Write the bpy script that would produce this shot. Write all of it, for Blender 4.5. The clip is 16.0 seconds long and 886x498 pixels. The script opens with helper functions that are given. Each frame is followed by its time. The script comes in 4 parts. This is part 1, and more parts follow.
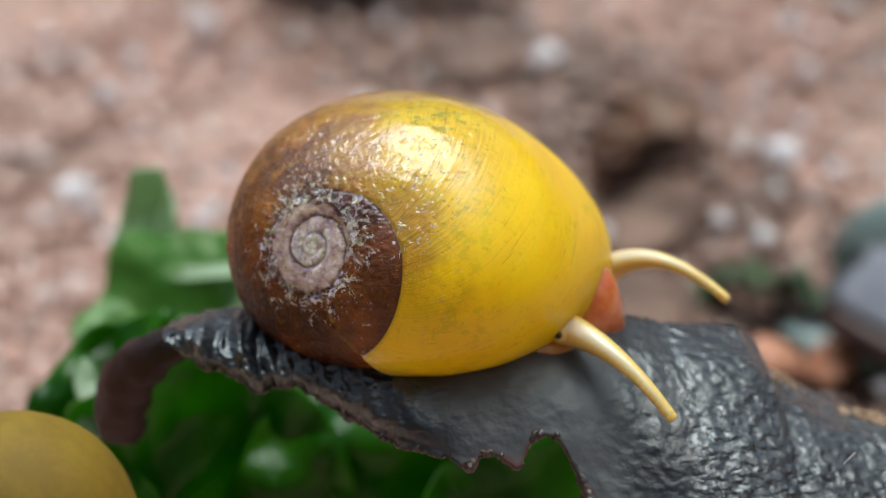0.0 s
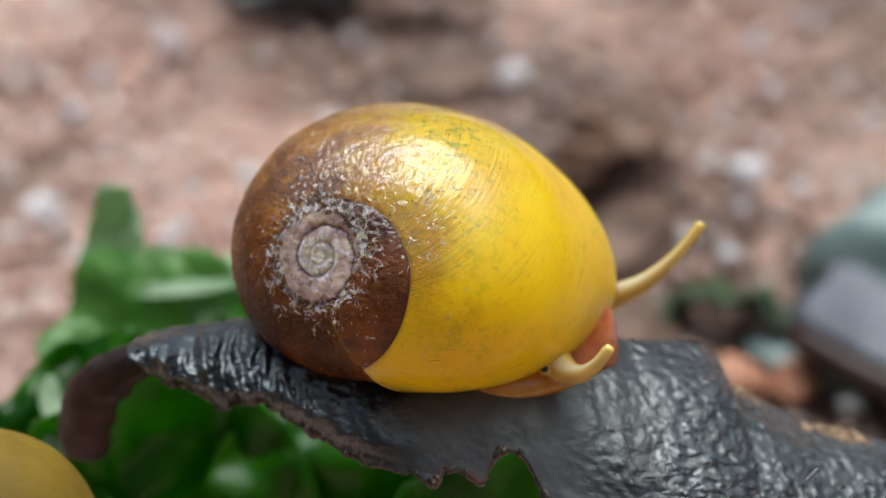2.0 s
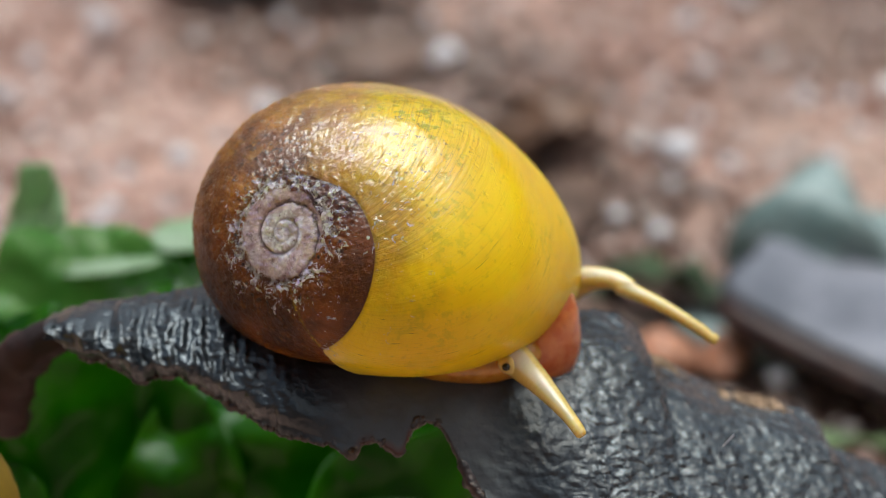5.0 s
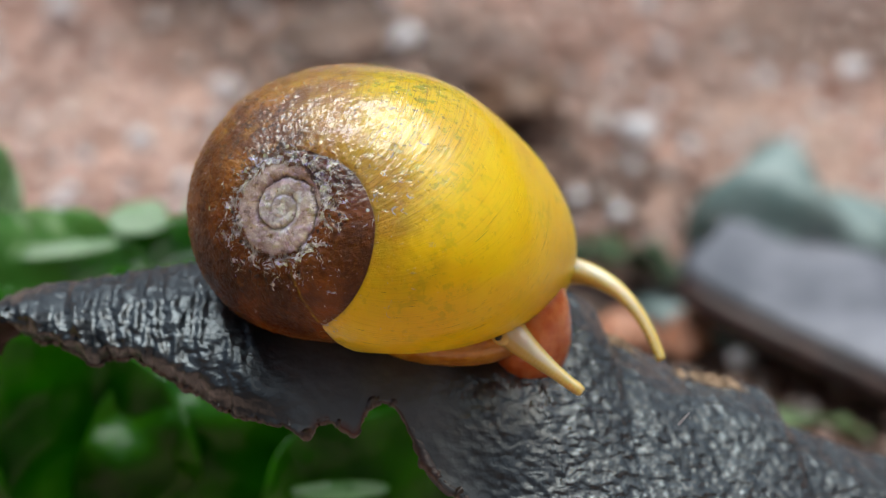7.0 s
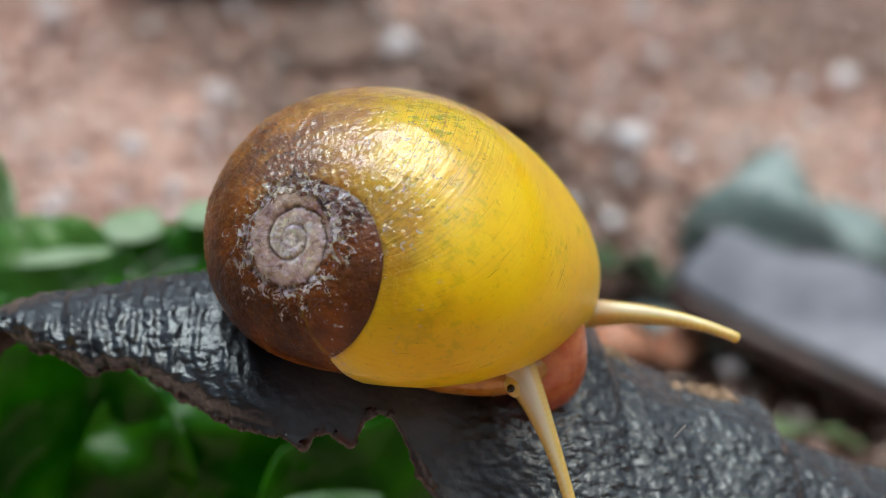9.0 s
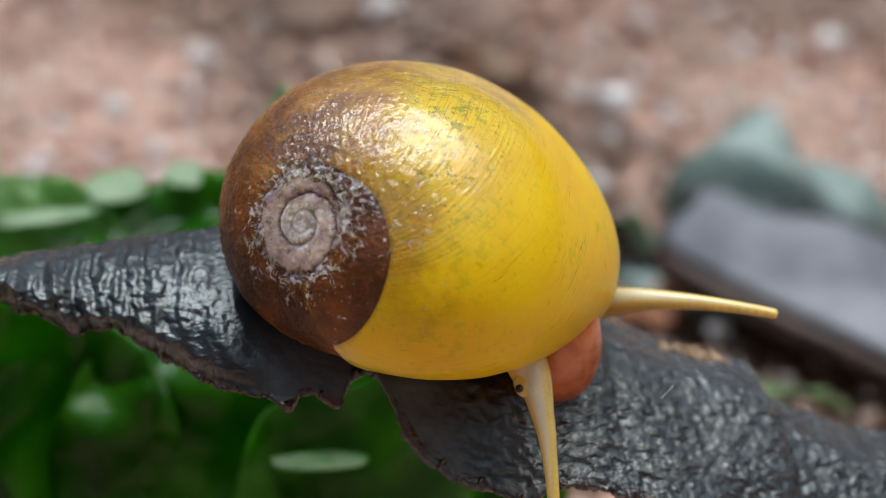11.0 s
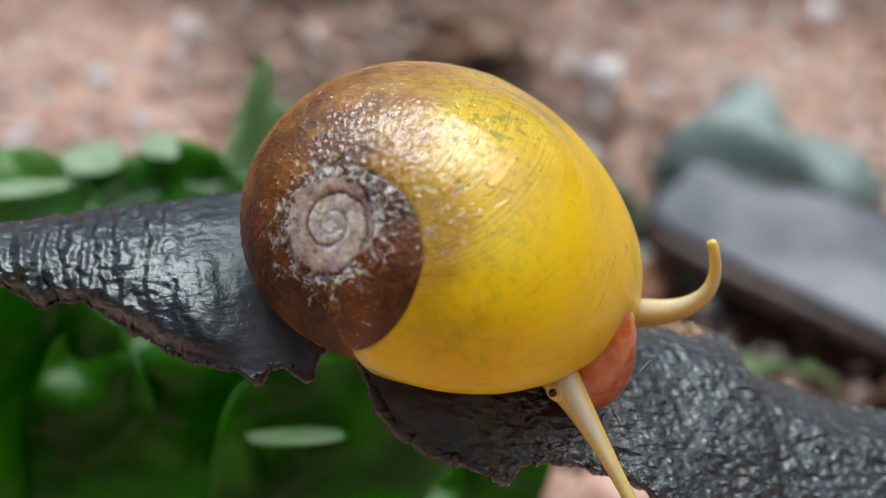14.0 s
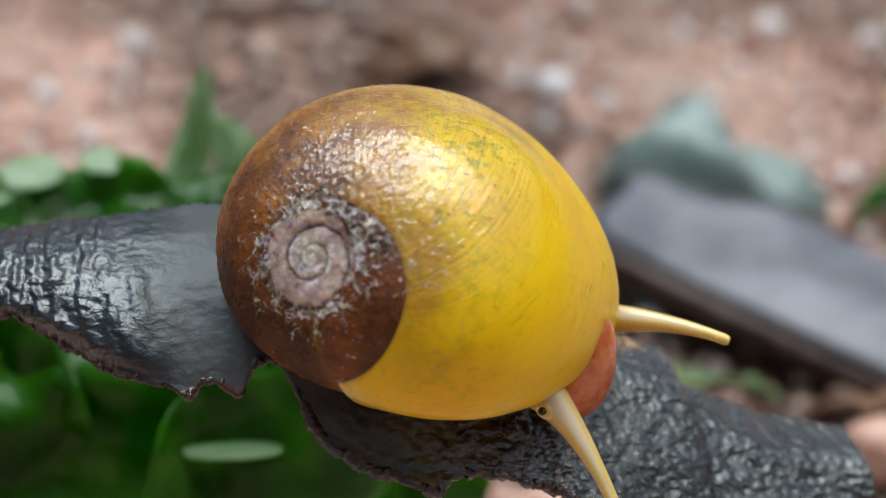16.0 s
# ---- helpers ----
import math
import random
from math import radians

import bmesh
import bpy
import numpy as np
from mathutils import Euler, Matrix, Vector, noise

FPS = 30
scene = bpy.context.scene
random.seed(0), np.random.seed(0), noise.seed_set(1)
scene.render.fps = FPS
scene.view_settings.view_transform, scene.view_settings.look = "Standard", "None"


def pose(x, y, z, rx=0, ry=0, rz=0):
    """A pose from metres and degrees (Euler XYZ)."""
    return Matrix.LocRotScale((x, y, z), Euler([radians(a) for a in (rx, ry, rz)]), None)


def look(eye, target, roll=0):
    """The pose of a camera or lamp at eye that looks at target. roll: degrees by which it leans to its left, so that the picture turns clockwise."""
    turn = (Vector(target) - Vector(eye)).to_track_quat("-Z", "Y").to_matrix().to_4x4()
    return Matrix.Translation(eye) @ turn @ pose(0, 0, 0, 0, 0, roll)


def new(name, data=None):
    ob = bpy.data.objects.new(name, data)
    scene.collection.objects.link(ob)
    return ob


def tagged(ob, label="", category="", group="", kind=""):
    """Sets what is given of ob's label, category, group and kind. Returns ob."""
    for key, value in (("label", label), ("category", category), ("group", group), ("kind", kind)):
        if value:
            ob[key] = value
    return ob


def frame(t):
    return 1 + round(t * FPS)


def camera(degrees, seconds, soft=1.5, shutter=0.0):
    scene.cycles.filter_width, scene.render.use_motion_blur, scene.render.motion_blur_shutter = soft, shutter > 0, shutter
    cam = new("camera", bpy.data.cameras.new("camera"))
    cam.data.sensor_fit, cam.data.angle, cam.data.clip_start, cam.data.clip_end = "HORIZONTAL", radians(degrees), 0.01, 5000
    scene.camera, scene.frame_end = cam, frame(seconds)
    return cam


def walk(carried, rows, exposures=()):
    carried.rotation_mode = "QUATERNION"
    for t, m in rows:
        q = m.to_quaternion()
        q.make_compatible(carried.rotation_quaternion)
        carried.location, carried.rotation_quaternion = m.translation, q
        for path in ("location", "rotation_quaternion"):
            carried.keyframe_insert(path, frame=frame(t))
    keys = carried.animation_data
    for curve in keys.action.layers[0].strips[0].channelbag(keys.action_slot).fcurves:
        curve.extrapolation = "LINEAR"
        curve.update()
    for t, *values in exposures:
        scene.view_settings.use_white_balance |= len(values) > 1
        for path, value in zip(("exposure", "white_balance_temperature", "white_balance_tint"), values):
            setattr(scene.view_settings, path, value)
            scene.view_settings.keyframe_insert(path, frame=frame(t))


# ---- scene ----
cam = camera(24, 16.0, soft=0.8)
cam.data.dof.use_dof = True
cam.data.dof.focus_distance = 0.0731
cam.data.dof.aperture_fstop = 45.0
walk(cam, [
    (0.0, pose(0.000000, -0.066710, 0.071000, 59.992, -0.017, -0.019)),
    (0.5, pose(0.000397, -0.066975, 0.071116, 60.294, 0.062, -0.234)),
    (1.0, pose(0.000445, -0.067062, 0.071033, 60.440, -0.095, -0.548)),
    (1.5, pose(0.000317, -0.067170, 0.071139, 60.430, -0.188, -0.634)),
    (2.0, pose(0.000184, -0.066992, 0.071047, 60.531, -0.454, -0.742)),
    (2.5, pose(0.000504, -0.067078, 0.071205, 60.452, -0.395, -0.913)),
    (3.0, pose(0.000700, -0.067158, 0.071100, 60.602, -0.503, -1.297)),
    (3.5, pose(0.000766, -0.067360, 0.071082, 60.523, -0.540, -1.554)),
    (4.0, pose(0.000712, -0.067239, 0.070913, 60.434, -0.675, -1.767)),
    (4.5, pose(0.001053, -0.067318, 0.070691, 60.322, -0.657, -2.000)),
    (7, pose(0.001929, -0.067396, 0.070295, 59.834, -0.848, -3.113)),
    (7.5, pose(0.001980, -0.067414, 0.070452, 59.765, -0.909, -3.344)),
    (8, pose(0.001680, -0.067285, 0.070396, 59.876, -1.155, -3.312)),
    (8.5, pose(0.001201, -0.067144, 0.070551, 59.856, -1.309, -3.160)),
    (9, pose(0.001515, -0.067237, 0.070522, 59.940, -1.250, -3.320)),
    (11.5, pose(0.001281, -0.066425, 0.069560, 58.869, -1.612, -3.739)),
    (12.0, pose(0.001174, -0.066005, 0.068970, 58.891, -1.835, -3.371)),
    (12.5, pose(0.001203, -0.065846, 0.068743, 58.508, -1.874, -3.373)),
    (13.0, pose(0.001859, -0.066011, 0.068952, 58.276, -1.655, -3.496)),
    (13.5, pose(0.002313, -0.065987, 0.068969, 58.310, -1.550, -3.648)),
    (14.0, pose(0.002590, -0.065780, 0.069197, 58.329, -1.530, -3.601)),
    (14.5, pose(0.002849, -0.065891, 0.069248, 58.437, -1.484, -3.914)),
    (15.0, pose(0.003283, -0.066100, 0.069263, 58.573, -1.540, -4.102)),
    (15.5, pose(0.003340, -0.066055, 0.069585, 58.582, -1.640, -4.389)),
    (16.0, pose(0.003795, -0.065922, 0.069414, 58.661, -1.884, -4.512)),
], exposures=[(0, -0.24, 6500, 4), (7, -0.31, 6500, 4), (11.5, -0.37, 6500, 4), (14.5, -0.29, 6500, 4), (16, -0.29, 6500, 4)])

MM = 0.001


# ---- light and sky ----
def daylight():
    world = bpy.data.worlds.new("overcast_sky")
    scene.world = world
    world.use_nodes = True
    nt = world.node_tree
    sky = nt.nodes.new("ShaderNodeTexSky")
    sky.sky_type = "NISHITA"
    sky.sun_disc = False
    sky.sun_elevation = radians(72)
    sky.sun_rotation = radians(70)
    sky.air_density = 1.0
    sky.dust_density = 6.0
    soft = nt.nodes.new("ShaderNodeHueSaturation")
    soft.inputs["Saturation"].default_value = 0.75
    nt.links.new(sky.outputs["Color"], soft.inputs["Color"])
    nt.links.new(soft.outputs["Color"], nt.nodes["Background"].inputs["Color"])
    nt.nodes["Background"].inputs["Strength"].default_value = 0.13
    sun = bpy.data.lights.new("sun", "SUN")
    sun.energy = 3.5
    sun.angle = radians(44)
    sun.color = (0.965, 0.985, 1.0)
    ob = new("sun", sun)
    ob.matrix_world = look((-0.06, 0.14, 0.4), (0, 0, 0.02))


daylight()


# ---- materials ----
class Mat:
    """A procedural material: a node tree with short helpers."""

    def __init__(self, name, rough=0.5, spec=0.5):
        self.m = bpy.data.materials.new(name)
        self.m.use_nodes = True
        self.t = self.m.node_tree
        self.b = self.t.nodes["Principled BSDF"]
        self.b.inputs["Roughness"].default_value = rough
        self.b.inputs["Specular IOR Level"].default_value = spec
        self.coord = self.t.nodes.new("ShaderNodeTexCoord").outputs["Object"]

    def put(self, value, socket):
        if hasattr(value, "is_output"):
            self.t.links.new(value, socket)
        else:
            socket.default_value = value

    def mapped(self, scale, vec=None):
        n = self.t.nodes.new("ShaderNodeMapping")
        self.put(vec or self.coord, n.inputs["Vector"])
        n.inputs["Scale"].default_value = scale
        return n.outputs[0]

    def attr(self, name, out="Fac"):
        n = self.t.nodes.new("ShaderNodeAttribute")
        n.attribute_name = name
        return n.outputs[out]

    def noise(self, scale, detail=4, rough=0.55, vec=None, distort=0.0):
        n = self.t.nodes.new("ShaderNodeTexNoise")
        self.put(vec or self.coord, n.inputs["Vector"])
        n.inputs["Scale"].default_value = scale
        n.inputs["Detail"].default_value = detail
        n.inputs["Roughness"].default_value = rough
        n.inputs["Distortion"].default_value = distort
        return n.outputs["Fac"]

    def cells(self, scale, vec=None, feature="F1"):
        n = self.t.nodes.new("ShaderNodeTexVoronoi")
        n.feature = feature
        self.put(vec or self.coord, n.inputs["Vector"])
        n.inputs["Scale"].default_value = scale
        return n.outputs["Distance"]

    def ramp(self, fac, *stops):
        n = self.t.nodes.new("ShaderNodeValToRGB")
        self.put(fac, n.inputs["Fac"])
        e = n.color_ramp.elements
        while len(e) < len(stops):
            e.new(0.5)
        for k, (p, c) in enumerate(stops):
            e[k].position = p
            e[k].color = (c, c, c, 1) if isinstance(c, (int, float)) else (*c, 1)
        return n.outputs["Color"]

    def step(self, value, a, b):
        n = self.t.nodes.new("ShaderNodeMapRange")
        n.interpolation_type = "SMOOTHSTEP"
        self.put(value, n.inputs["Value"])
        n.inputs["From Min"].default_value = a
        n.inputs["From Max"].default_value = b
        return n.outputs["Result"]

    def math(self, op, a, b=0.0):
        n = self.t.nodes.new("ShaderNodeMath")
        n.operation = op
        self.put(a, n.inputs[0])
        self.put(b, n.inputs[1])
        return n.outputs[0]

    def mix(self, fac, a, b, mode="MIX"):
        n = self.t.nodes.new("ShaderNodeMix")
        n.data_type = "RGBA"
        n.blend_type = mode
        self.put(fac, n.inputs["Factor"])
        for v, k in ((a, 6), (b, 7)):
            self.put((*v, 1) if isinstance(v, tuple) else v, n.inputs[k])
        return n.outputs[2]

    def bump(self, height, dist, strength=1.0, under=None):
        n = self.t.nodes.new("ShaderNodeBump")
        n.inputs["Strength"].default_value = strength
        n.inputs["Distance"].default_value = dist
        self.put(height, n.inputs["Height"])
        if under:
            self.put(under, n.inputs["Normal"])
        return n.outputs[0]

    def done(self, color, normal=None, rough=None, sss=0.0, radius=(1, 0.5, 0.2), scale=0.001, coat=0.0, gloss=0.08, film=None):
        self.put((*color, 1) if isinstance(color, tuple) else color, self.b.inputs["Base Color"])
        if normal:
            self.put(normal, self.b.inputs["Normal"])
            if coat:
                self.put(film or normal, self.b.inputs["Coat Normal"])
        if rough is not None:
            self.put(rough, self.b.inputs["Roughness"])
        if sss:
            self.b.inputs["Subsurface Weight"].default_value = sss
            self.b.inputs["Subsurface Radius"].default_value = radius
            self.b.inputs["Subsurface Scale"].default_value = scale
        if coat:
            self.b.inputs["Coat Weight"].default_value = coat
            self.b.inputs["Coat Roughness"].default_value = gloss
        return self.m


def shell_material():
    s = Mat("periwinkle_shell", 0.3)
    whorl, away, polar = s.attr("whorl"), s.attr("away"), s.attr("polar")
    growth = s.attr("growth", "Vector")
    parts = s.t.nodes.new("ShaderNodeSeparateXYZ")
    s.put(growth, parts.inputs[0])
    age = parts.outputs[0]
    cloud = s.noise(420, 5, 0.6)
    fine = s.noise(2600, 4, 0.6)
    mid = s.noise(1300, 5, 0.65)
    upper = s.step(age, -0.9, -1.6)
    # lemon yellow of the last whorl, with olive freckles
    yellow = s.mix(s.step(s.noise(300, 3), 0.4, 0.7), (0.90, 0.645, 0.006), (0.84, 0.55, 0.005))
    yellow = s.mix(s.math("MULTIPLY", s.step(polar, 1.0, 1.7), 0.5), yellow, (0.82, 0.48, 0.008))
    olive = s.math("MULTIPLY", s.step(s.noise(2300, 4, 0.65), 0.50, 0.62), s.step(s.noise(420, 3), 0.46, 0.62))
    olive = s.math("MULTIPLY", olive, s.math("ADD", 0.30, s.math("MULTIPLY", upper, 0.60)))
    yellow = s.mix(olive, yellow, (0.36, 0.37, 0.008))
    specks = s.math("MULTIPLY", s.step(s.noise(4300, 3), 0.62, 0.68), s.math("ADD", 0.16, s.math("MULTIPLY", upper, 0.6)))
    yellow = s.mix(specks, yellow, (0.16, 0.12, 0.008))
    # golden brown stain spreading out from the suture
    reach = s.math("ADD", s.math("MULTIPLY", cloud, 0.62), -0.14)
    stain = s.step(s.math("SUBTRACT", reach, away), -0.16, 0.12)
    stain = s.math("MULTIPLY", stain, s.step(whorl, -0.35, -1.1))
    yellow = s.mix(s.math("MULTIPLY", stain, 0.7), yellow, s.mix(s.step(mid, 0.4, 0.6), (0.46, 0.20, 0.012), (0.33, 0.17, 0.010)))
    # growth lines: sparse dark dashes, and fine brown lines on the older part
    streak = s.step(s.noise(1.0, 2, 0.5, s.mapped((120, 2.2, 1), growth)), 0.655, 0.68)
    where = s.step(s.noise(1.0, 2, 0.5, s.mapped((6, 8, 1), growth)), 0.56, 0.61)
    yellow = s.mix(s.math("MULTIPLY", s.math("MULTIPLY", streak, where), 0.8), yellow, (0.10, 0.07, 0.006))
    thin = s.step(s.noise(1.0, 5, 0.75, s.mapped((85, 2.4, 1), growth)), 0.53, 0.62)
    thin = s.math("MULTIPLY", thin, s.math("ADD", 0.15, s.math("MULTIPLY", upper, 0.60)))
    yellow = s.mix(thin, yellow, (0.34, 0.16, 0.008))
    # brown of the older part of the whorl, amber above and dark maroon below
    brown = s.mix(s.step(cloud, 0.36, 0.62), (0.19, 0.056, 0.004), (0.50, 0.19, 0.010))
    brown = s.mix(s.math("MULTIPLY", s.step(mid, 0.50, 0.66), 0.6), brown, (0.52, 0.24, 0.016))
    brown = s.mix(s.math("MULTIPLY", s.step(s.noise(3400, 4, 0.7), 0.54, 0.62), 0.75), brown, (0.022, 0.011, 0.005))
    dark = s.mix(s.step(cloud, 0.36, 0.66), (0.075, 0.022, 0.005), (0.25, 0.074, 0.009))
    dark = s.mix(s.math("MULTIPLY", s.step(s.noise(3000, 5, 0.7), 0.55, 0.66), 0.5), dark, (0.20, 0.075, 0.012))
    edge = s.math("ADD", age, s.math("MULTIPLY", s.math("SUBTRACT", cloud, 0.5), 1.1))
    tan = s.mix(s.step(mid, 0.4, 0.62), (0.48, 0.21, 0.014), (0.64, 0.36, 0.02))
    older = s.mix(s.step(whorl, -4.6, -3.3), dark, brown)
    older = s.mix(s.step(edge, -3.1, -2.35), older, tan)
    old = s.mix(s.step(edge, -2.35, -1.85), older, yellow)
    inner = s.step(s.attr("inside"), 0.4, 0.6)
    plum = s.mix(s.step(mid, 0.4, 0.65), (0.045, 0.013, 0.011), (0.16, 0.055, 0.040))
    col = s.mix(inner, old, s.mix(s.step(s.math("ADD", whorl, s.math("MULTIPLY", cloud, 0.8)), -2.6, -1.8), dark, s.mix(s.step(whorl, -2.1, -0.9), plum, dark)))
    # chalky crust round the spire: broken flecks, thick near the top whorls, with black pits between
    flaky = s.noise(2100, 7, 0.78, None, 0.6)
    limit = s.math("ADD", 0.475, s.math("MULTIPLY", s.math("ABSOLUTE", s.math("SUBTRACT", polar, 0.24)), 0.95))
    patch = s.step(s.math("SUBTRACT", flaky, limit), 0.0, 0.022)
    patch = s.math("MULTIPLY", patch, s.step(polar, 0.62, 0.45))
    streaks = s.math("MULTIPLY", s.step(s.noise(2700, 4, 0.6, None, 1.2), 0.625, 0.65), s.step(polar, 0.95, 0.45))
    patch = s.math("MAXIMUM", patch, s.math("MULTIPLY", streaks, s.step(cloud, 0.44, 0.54)))
    hollows = s.math("MULTIPLY", s.step(s.cells(3300), 0.30, 0.20), s.step(s.math("ABSOLUTE", s.math("SUBTRACT", polar, 0.27)), 0.11, 0.05))
    hollows = s.math("MULTIPLY", hollows, s.step(s.noise(1200, 2), 0.44, 0.56))
    chalk = s.mix(s.step(s.noise(4200, 4, 0.7), 0.38, 0.62), (0.30, 0.26, 0.25), (0.80, 0.77, 0.76))
    col = s.mix(s.math("MULTIPLY", patch, 0.92), col, chalk)
    col = s.mix(s.math("MULTIPLY", hollows, 0.85), col, (0.016, 0.012, 0.012))
    ring = s.math("ADD", polar, s.math("MULTIPLY", s.math("SUBTRACT", s.noise(1700, 4, 0.6), 0.5), 0.075))
    top = s.math("MULTIPLY", s.step(ring, 0.222, 0.200), 0.93)
    rosy = s.mix(s.step(mid, 0.36, 0.66), (0.42, 0.29, 0.27), (0.76, 0.64, 0.61))
    rosy = s.mix(s.step(ring, 0.122, 0.104), rosy, s.mix(s.step(fine, 0.36, 0.6), (0.50, 0.43, 0.40), (0.86, 0.82, 0.80)))
    col = s.mix(top, col, rosy)
    col = s.mix(s.math("MULTIPLY", s.math("MULTIPLY", top, s.step(s.noise(3300, 4, 0.7), 0.56, 0.66)), 0.7), col, (0.15, 0.085, 0.07))
    # Dark brown along the suture grooves, stronger near the spire.
    groove_dark = s.math("MULTIPLY", s.attr("groove"), s.math("ADD", 0.30, s.math("MULTIPLY", s.step(polar, 0.26, 0.20), 0.55)))
    col = s.mix(s.math("MULTIPLY", groove_dark, s.step(fine, 0.25, 0.5)), col, (0.045, 0.026, 0.02))
    col = s.mix(s.math("MULTIPLY", s.attr("lip"), 0.5), col, (0.80, 0.58, 0.12))
    lines = s.noise(1.0, 5, 0.65, s.mapped((44, 1.2, 1), growth))
    n = s.bump(s.math("MULTIPLY", lines, s.math("ADD", 0.12, upper)), 0.00030, 0.7)
    worn = s.step(s.math("ADD", edge, s.math("MULTIPLY", s.math("SUBTRACT", mid, 0.5), 1.5)), -1.6, -2.6)
    worn = s.math("MAXIMUM", worn, s.math("MAXIMUM", inner, s.math("MULTIPLY", s.step(away, 0.2, 0.0), 0.4)))
    n = s.bump(patch, 0.00009, 0.8, n)
    n = s.bump(hollows, -0.00014, 0.9, n)
    rugged = s.math("MULTIPLY", s.noise(2300, 5, 0.7), s.math("MULTIPLY", s.math("ADD", 0.03, worn), s.step(polar, 0.12, 0.26)))
    n = s.bump(rugged, 0.00045, 0.7, n)
    pits = s.step(s.noise(2900, 3, 0.6), 0.58, 0.66)
    n = s.bump(s.math("MULTIPLY", pits, s.math("ADD", 0.08, s.math("MULTIPLY", upper, 0.9))), -0.00012, 0.8, n)
    # the water film on top evens out the relief
    wet = s.bump(s.math("MULTIPLY", s.noise(1.0, 2, 0.5, s.mapped((34, 1.0, 1), growth)), s.math("ADD", 0.05, upper)), 0.00005, 0.6)
    wet = s.bump(s.math("MULTIPLY", s.noise(1500, 2, 0.5), s.math("ADD", 0.06, worn)), 0.00007, 0.6, wet)
    wet = s.bump(s.math("MULTIPLY", s.step(s.noise(2300, 2, 0.5), 0.52, 0.64), s.math("ADD", 0.04, s.math("MULTIPLY", upper, 0.8))), -0.00006, 0.8, wet)
    rough = s.math("ADD", 0.24, s.math("MULTIPLY", fine, 0.20))
    s.b.inputs["Coat IOR"].default_value = 1.7
    damp = s.math("ADD", 0.26, s.math("MULTIPLY", s.math("MAXIMUM", s.step(age, -0.75, -1.35), s.math("MAXIMUM", s.math("MULTIPLY", inner, 0.35), s.math("MULTIPLY", s.math("MULTIPLY", s.step(whorl, -0.30, -0.08), s.math("SUBTRACT", 1.0, inner)), s.step(away, 0.55, 0.2)))), 0.78))
    s.put(s.math("ADD", 0.12, s.math("MULTIPLY", s.math("MULTIPLY", s.math("MULTIPLY", worn, s.math("SUBTRACT", 1.0, inner)), s.math("MULTIPLY", s.step(whorl, -4.2, -3.0), s.step(age, -1.2, -1.7))), 1.0)), s.b.inputs["Specular IOR Level"])
    s.done(col, n, rough, sss=0.6, radius=(1, 0.68, 0.05), scale=0.003, coat=1.0, gloss=0.085, film=wet)
    damp = s.math("MULTIPLY", damp, s.math("ADD", 0.25, s.math("MULTIPLY", s.math("MAXIMUM", s.math("MULTIPLY", s.step(whorl, -4.6, -3.0), s.math("SUBTRACT", 1.0, inner)), s.math("MULTIPLY", inner, 0.35)), 0.75)))
    s.put(damp, s.b.inputs["Coat Weight"])
    return s.m


def skin_material(name, a, b, scale=0.0012, sss=0.6, rough=0.22):
    s = Mat(name, rough)
    col = s.mix(s.step(s.noise(1500, 4), 0.35, 0.65), a, b)
    n = s.bump(s.noise(5000, 3), 0.00004, 0.6)
    return s.done(col, n, None, sss=sss, radius=(1, 0.55, 0.25), scale=scale, coat=0.9)


def tentacle_material():
    s = Mat("tentacle_skin", 0.18)
    col = s.mix(s.step(s.noise(1500, 4), 0.35, 0.65), (0.83, 0.55, 0.13), (0.90, 0.66, 0.22))
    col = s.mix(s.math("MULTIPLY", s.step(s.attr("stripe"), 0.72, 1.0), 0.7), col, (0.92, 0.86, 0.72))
    n = s.bump(s.noise(4200, 3), 0.00004, 0.4)
    m = s.done(col, n, None, sss=0.5, radius=(1, 0.65, 0.3), scale=0.0008, coat=0.5, gloss=0.05)
    s.b.inputs["Transmission Weight"].default_value = 0.05
    return m


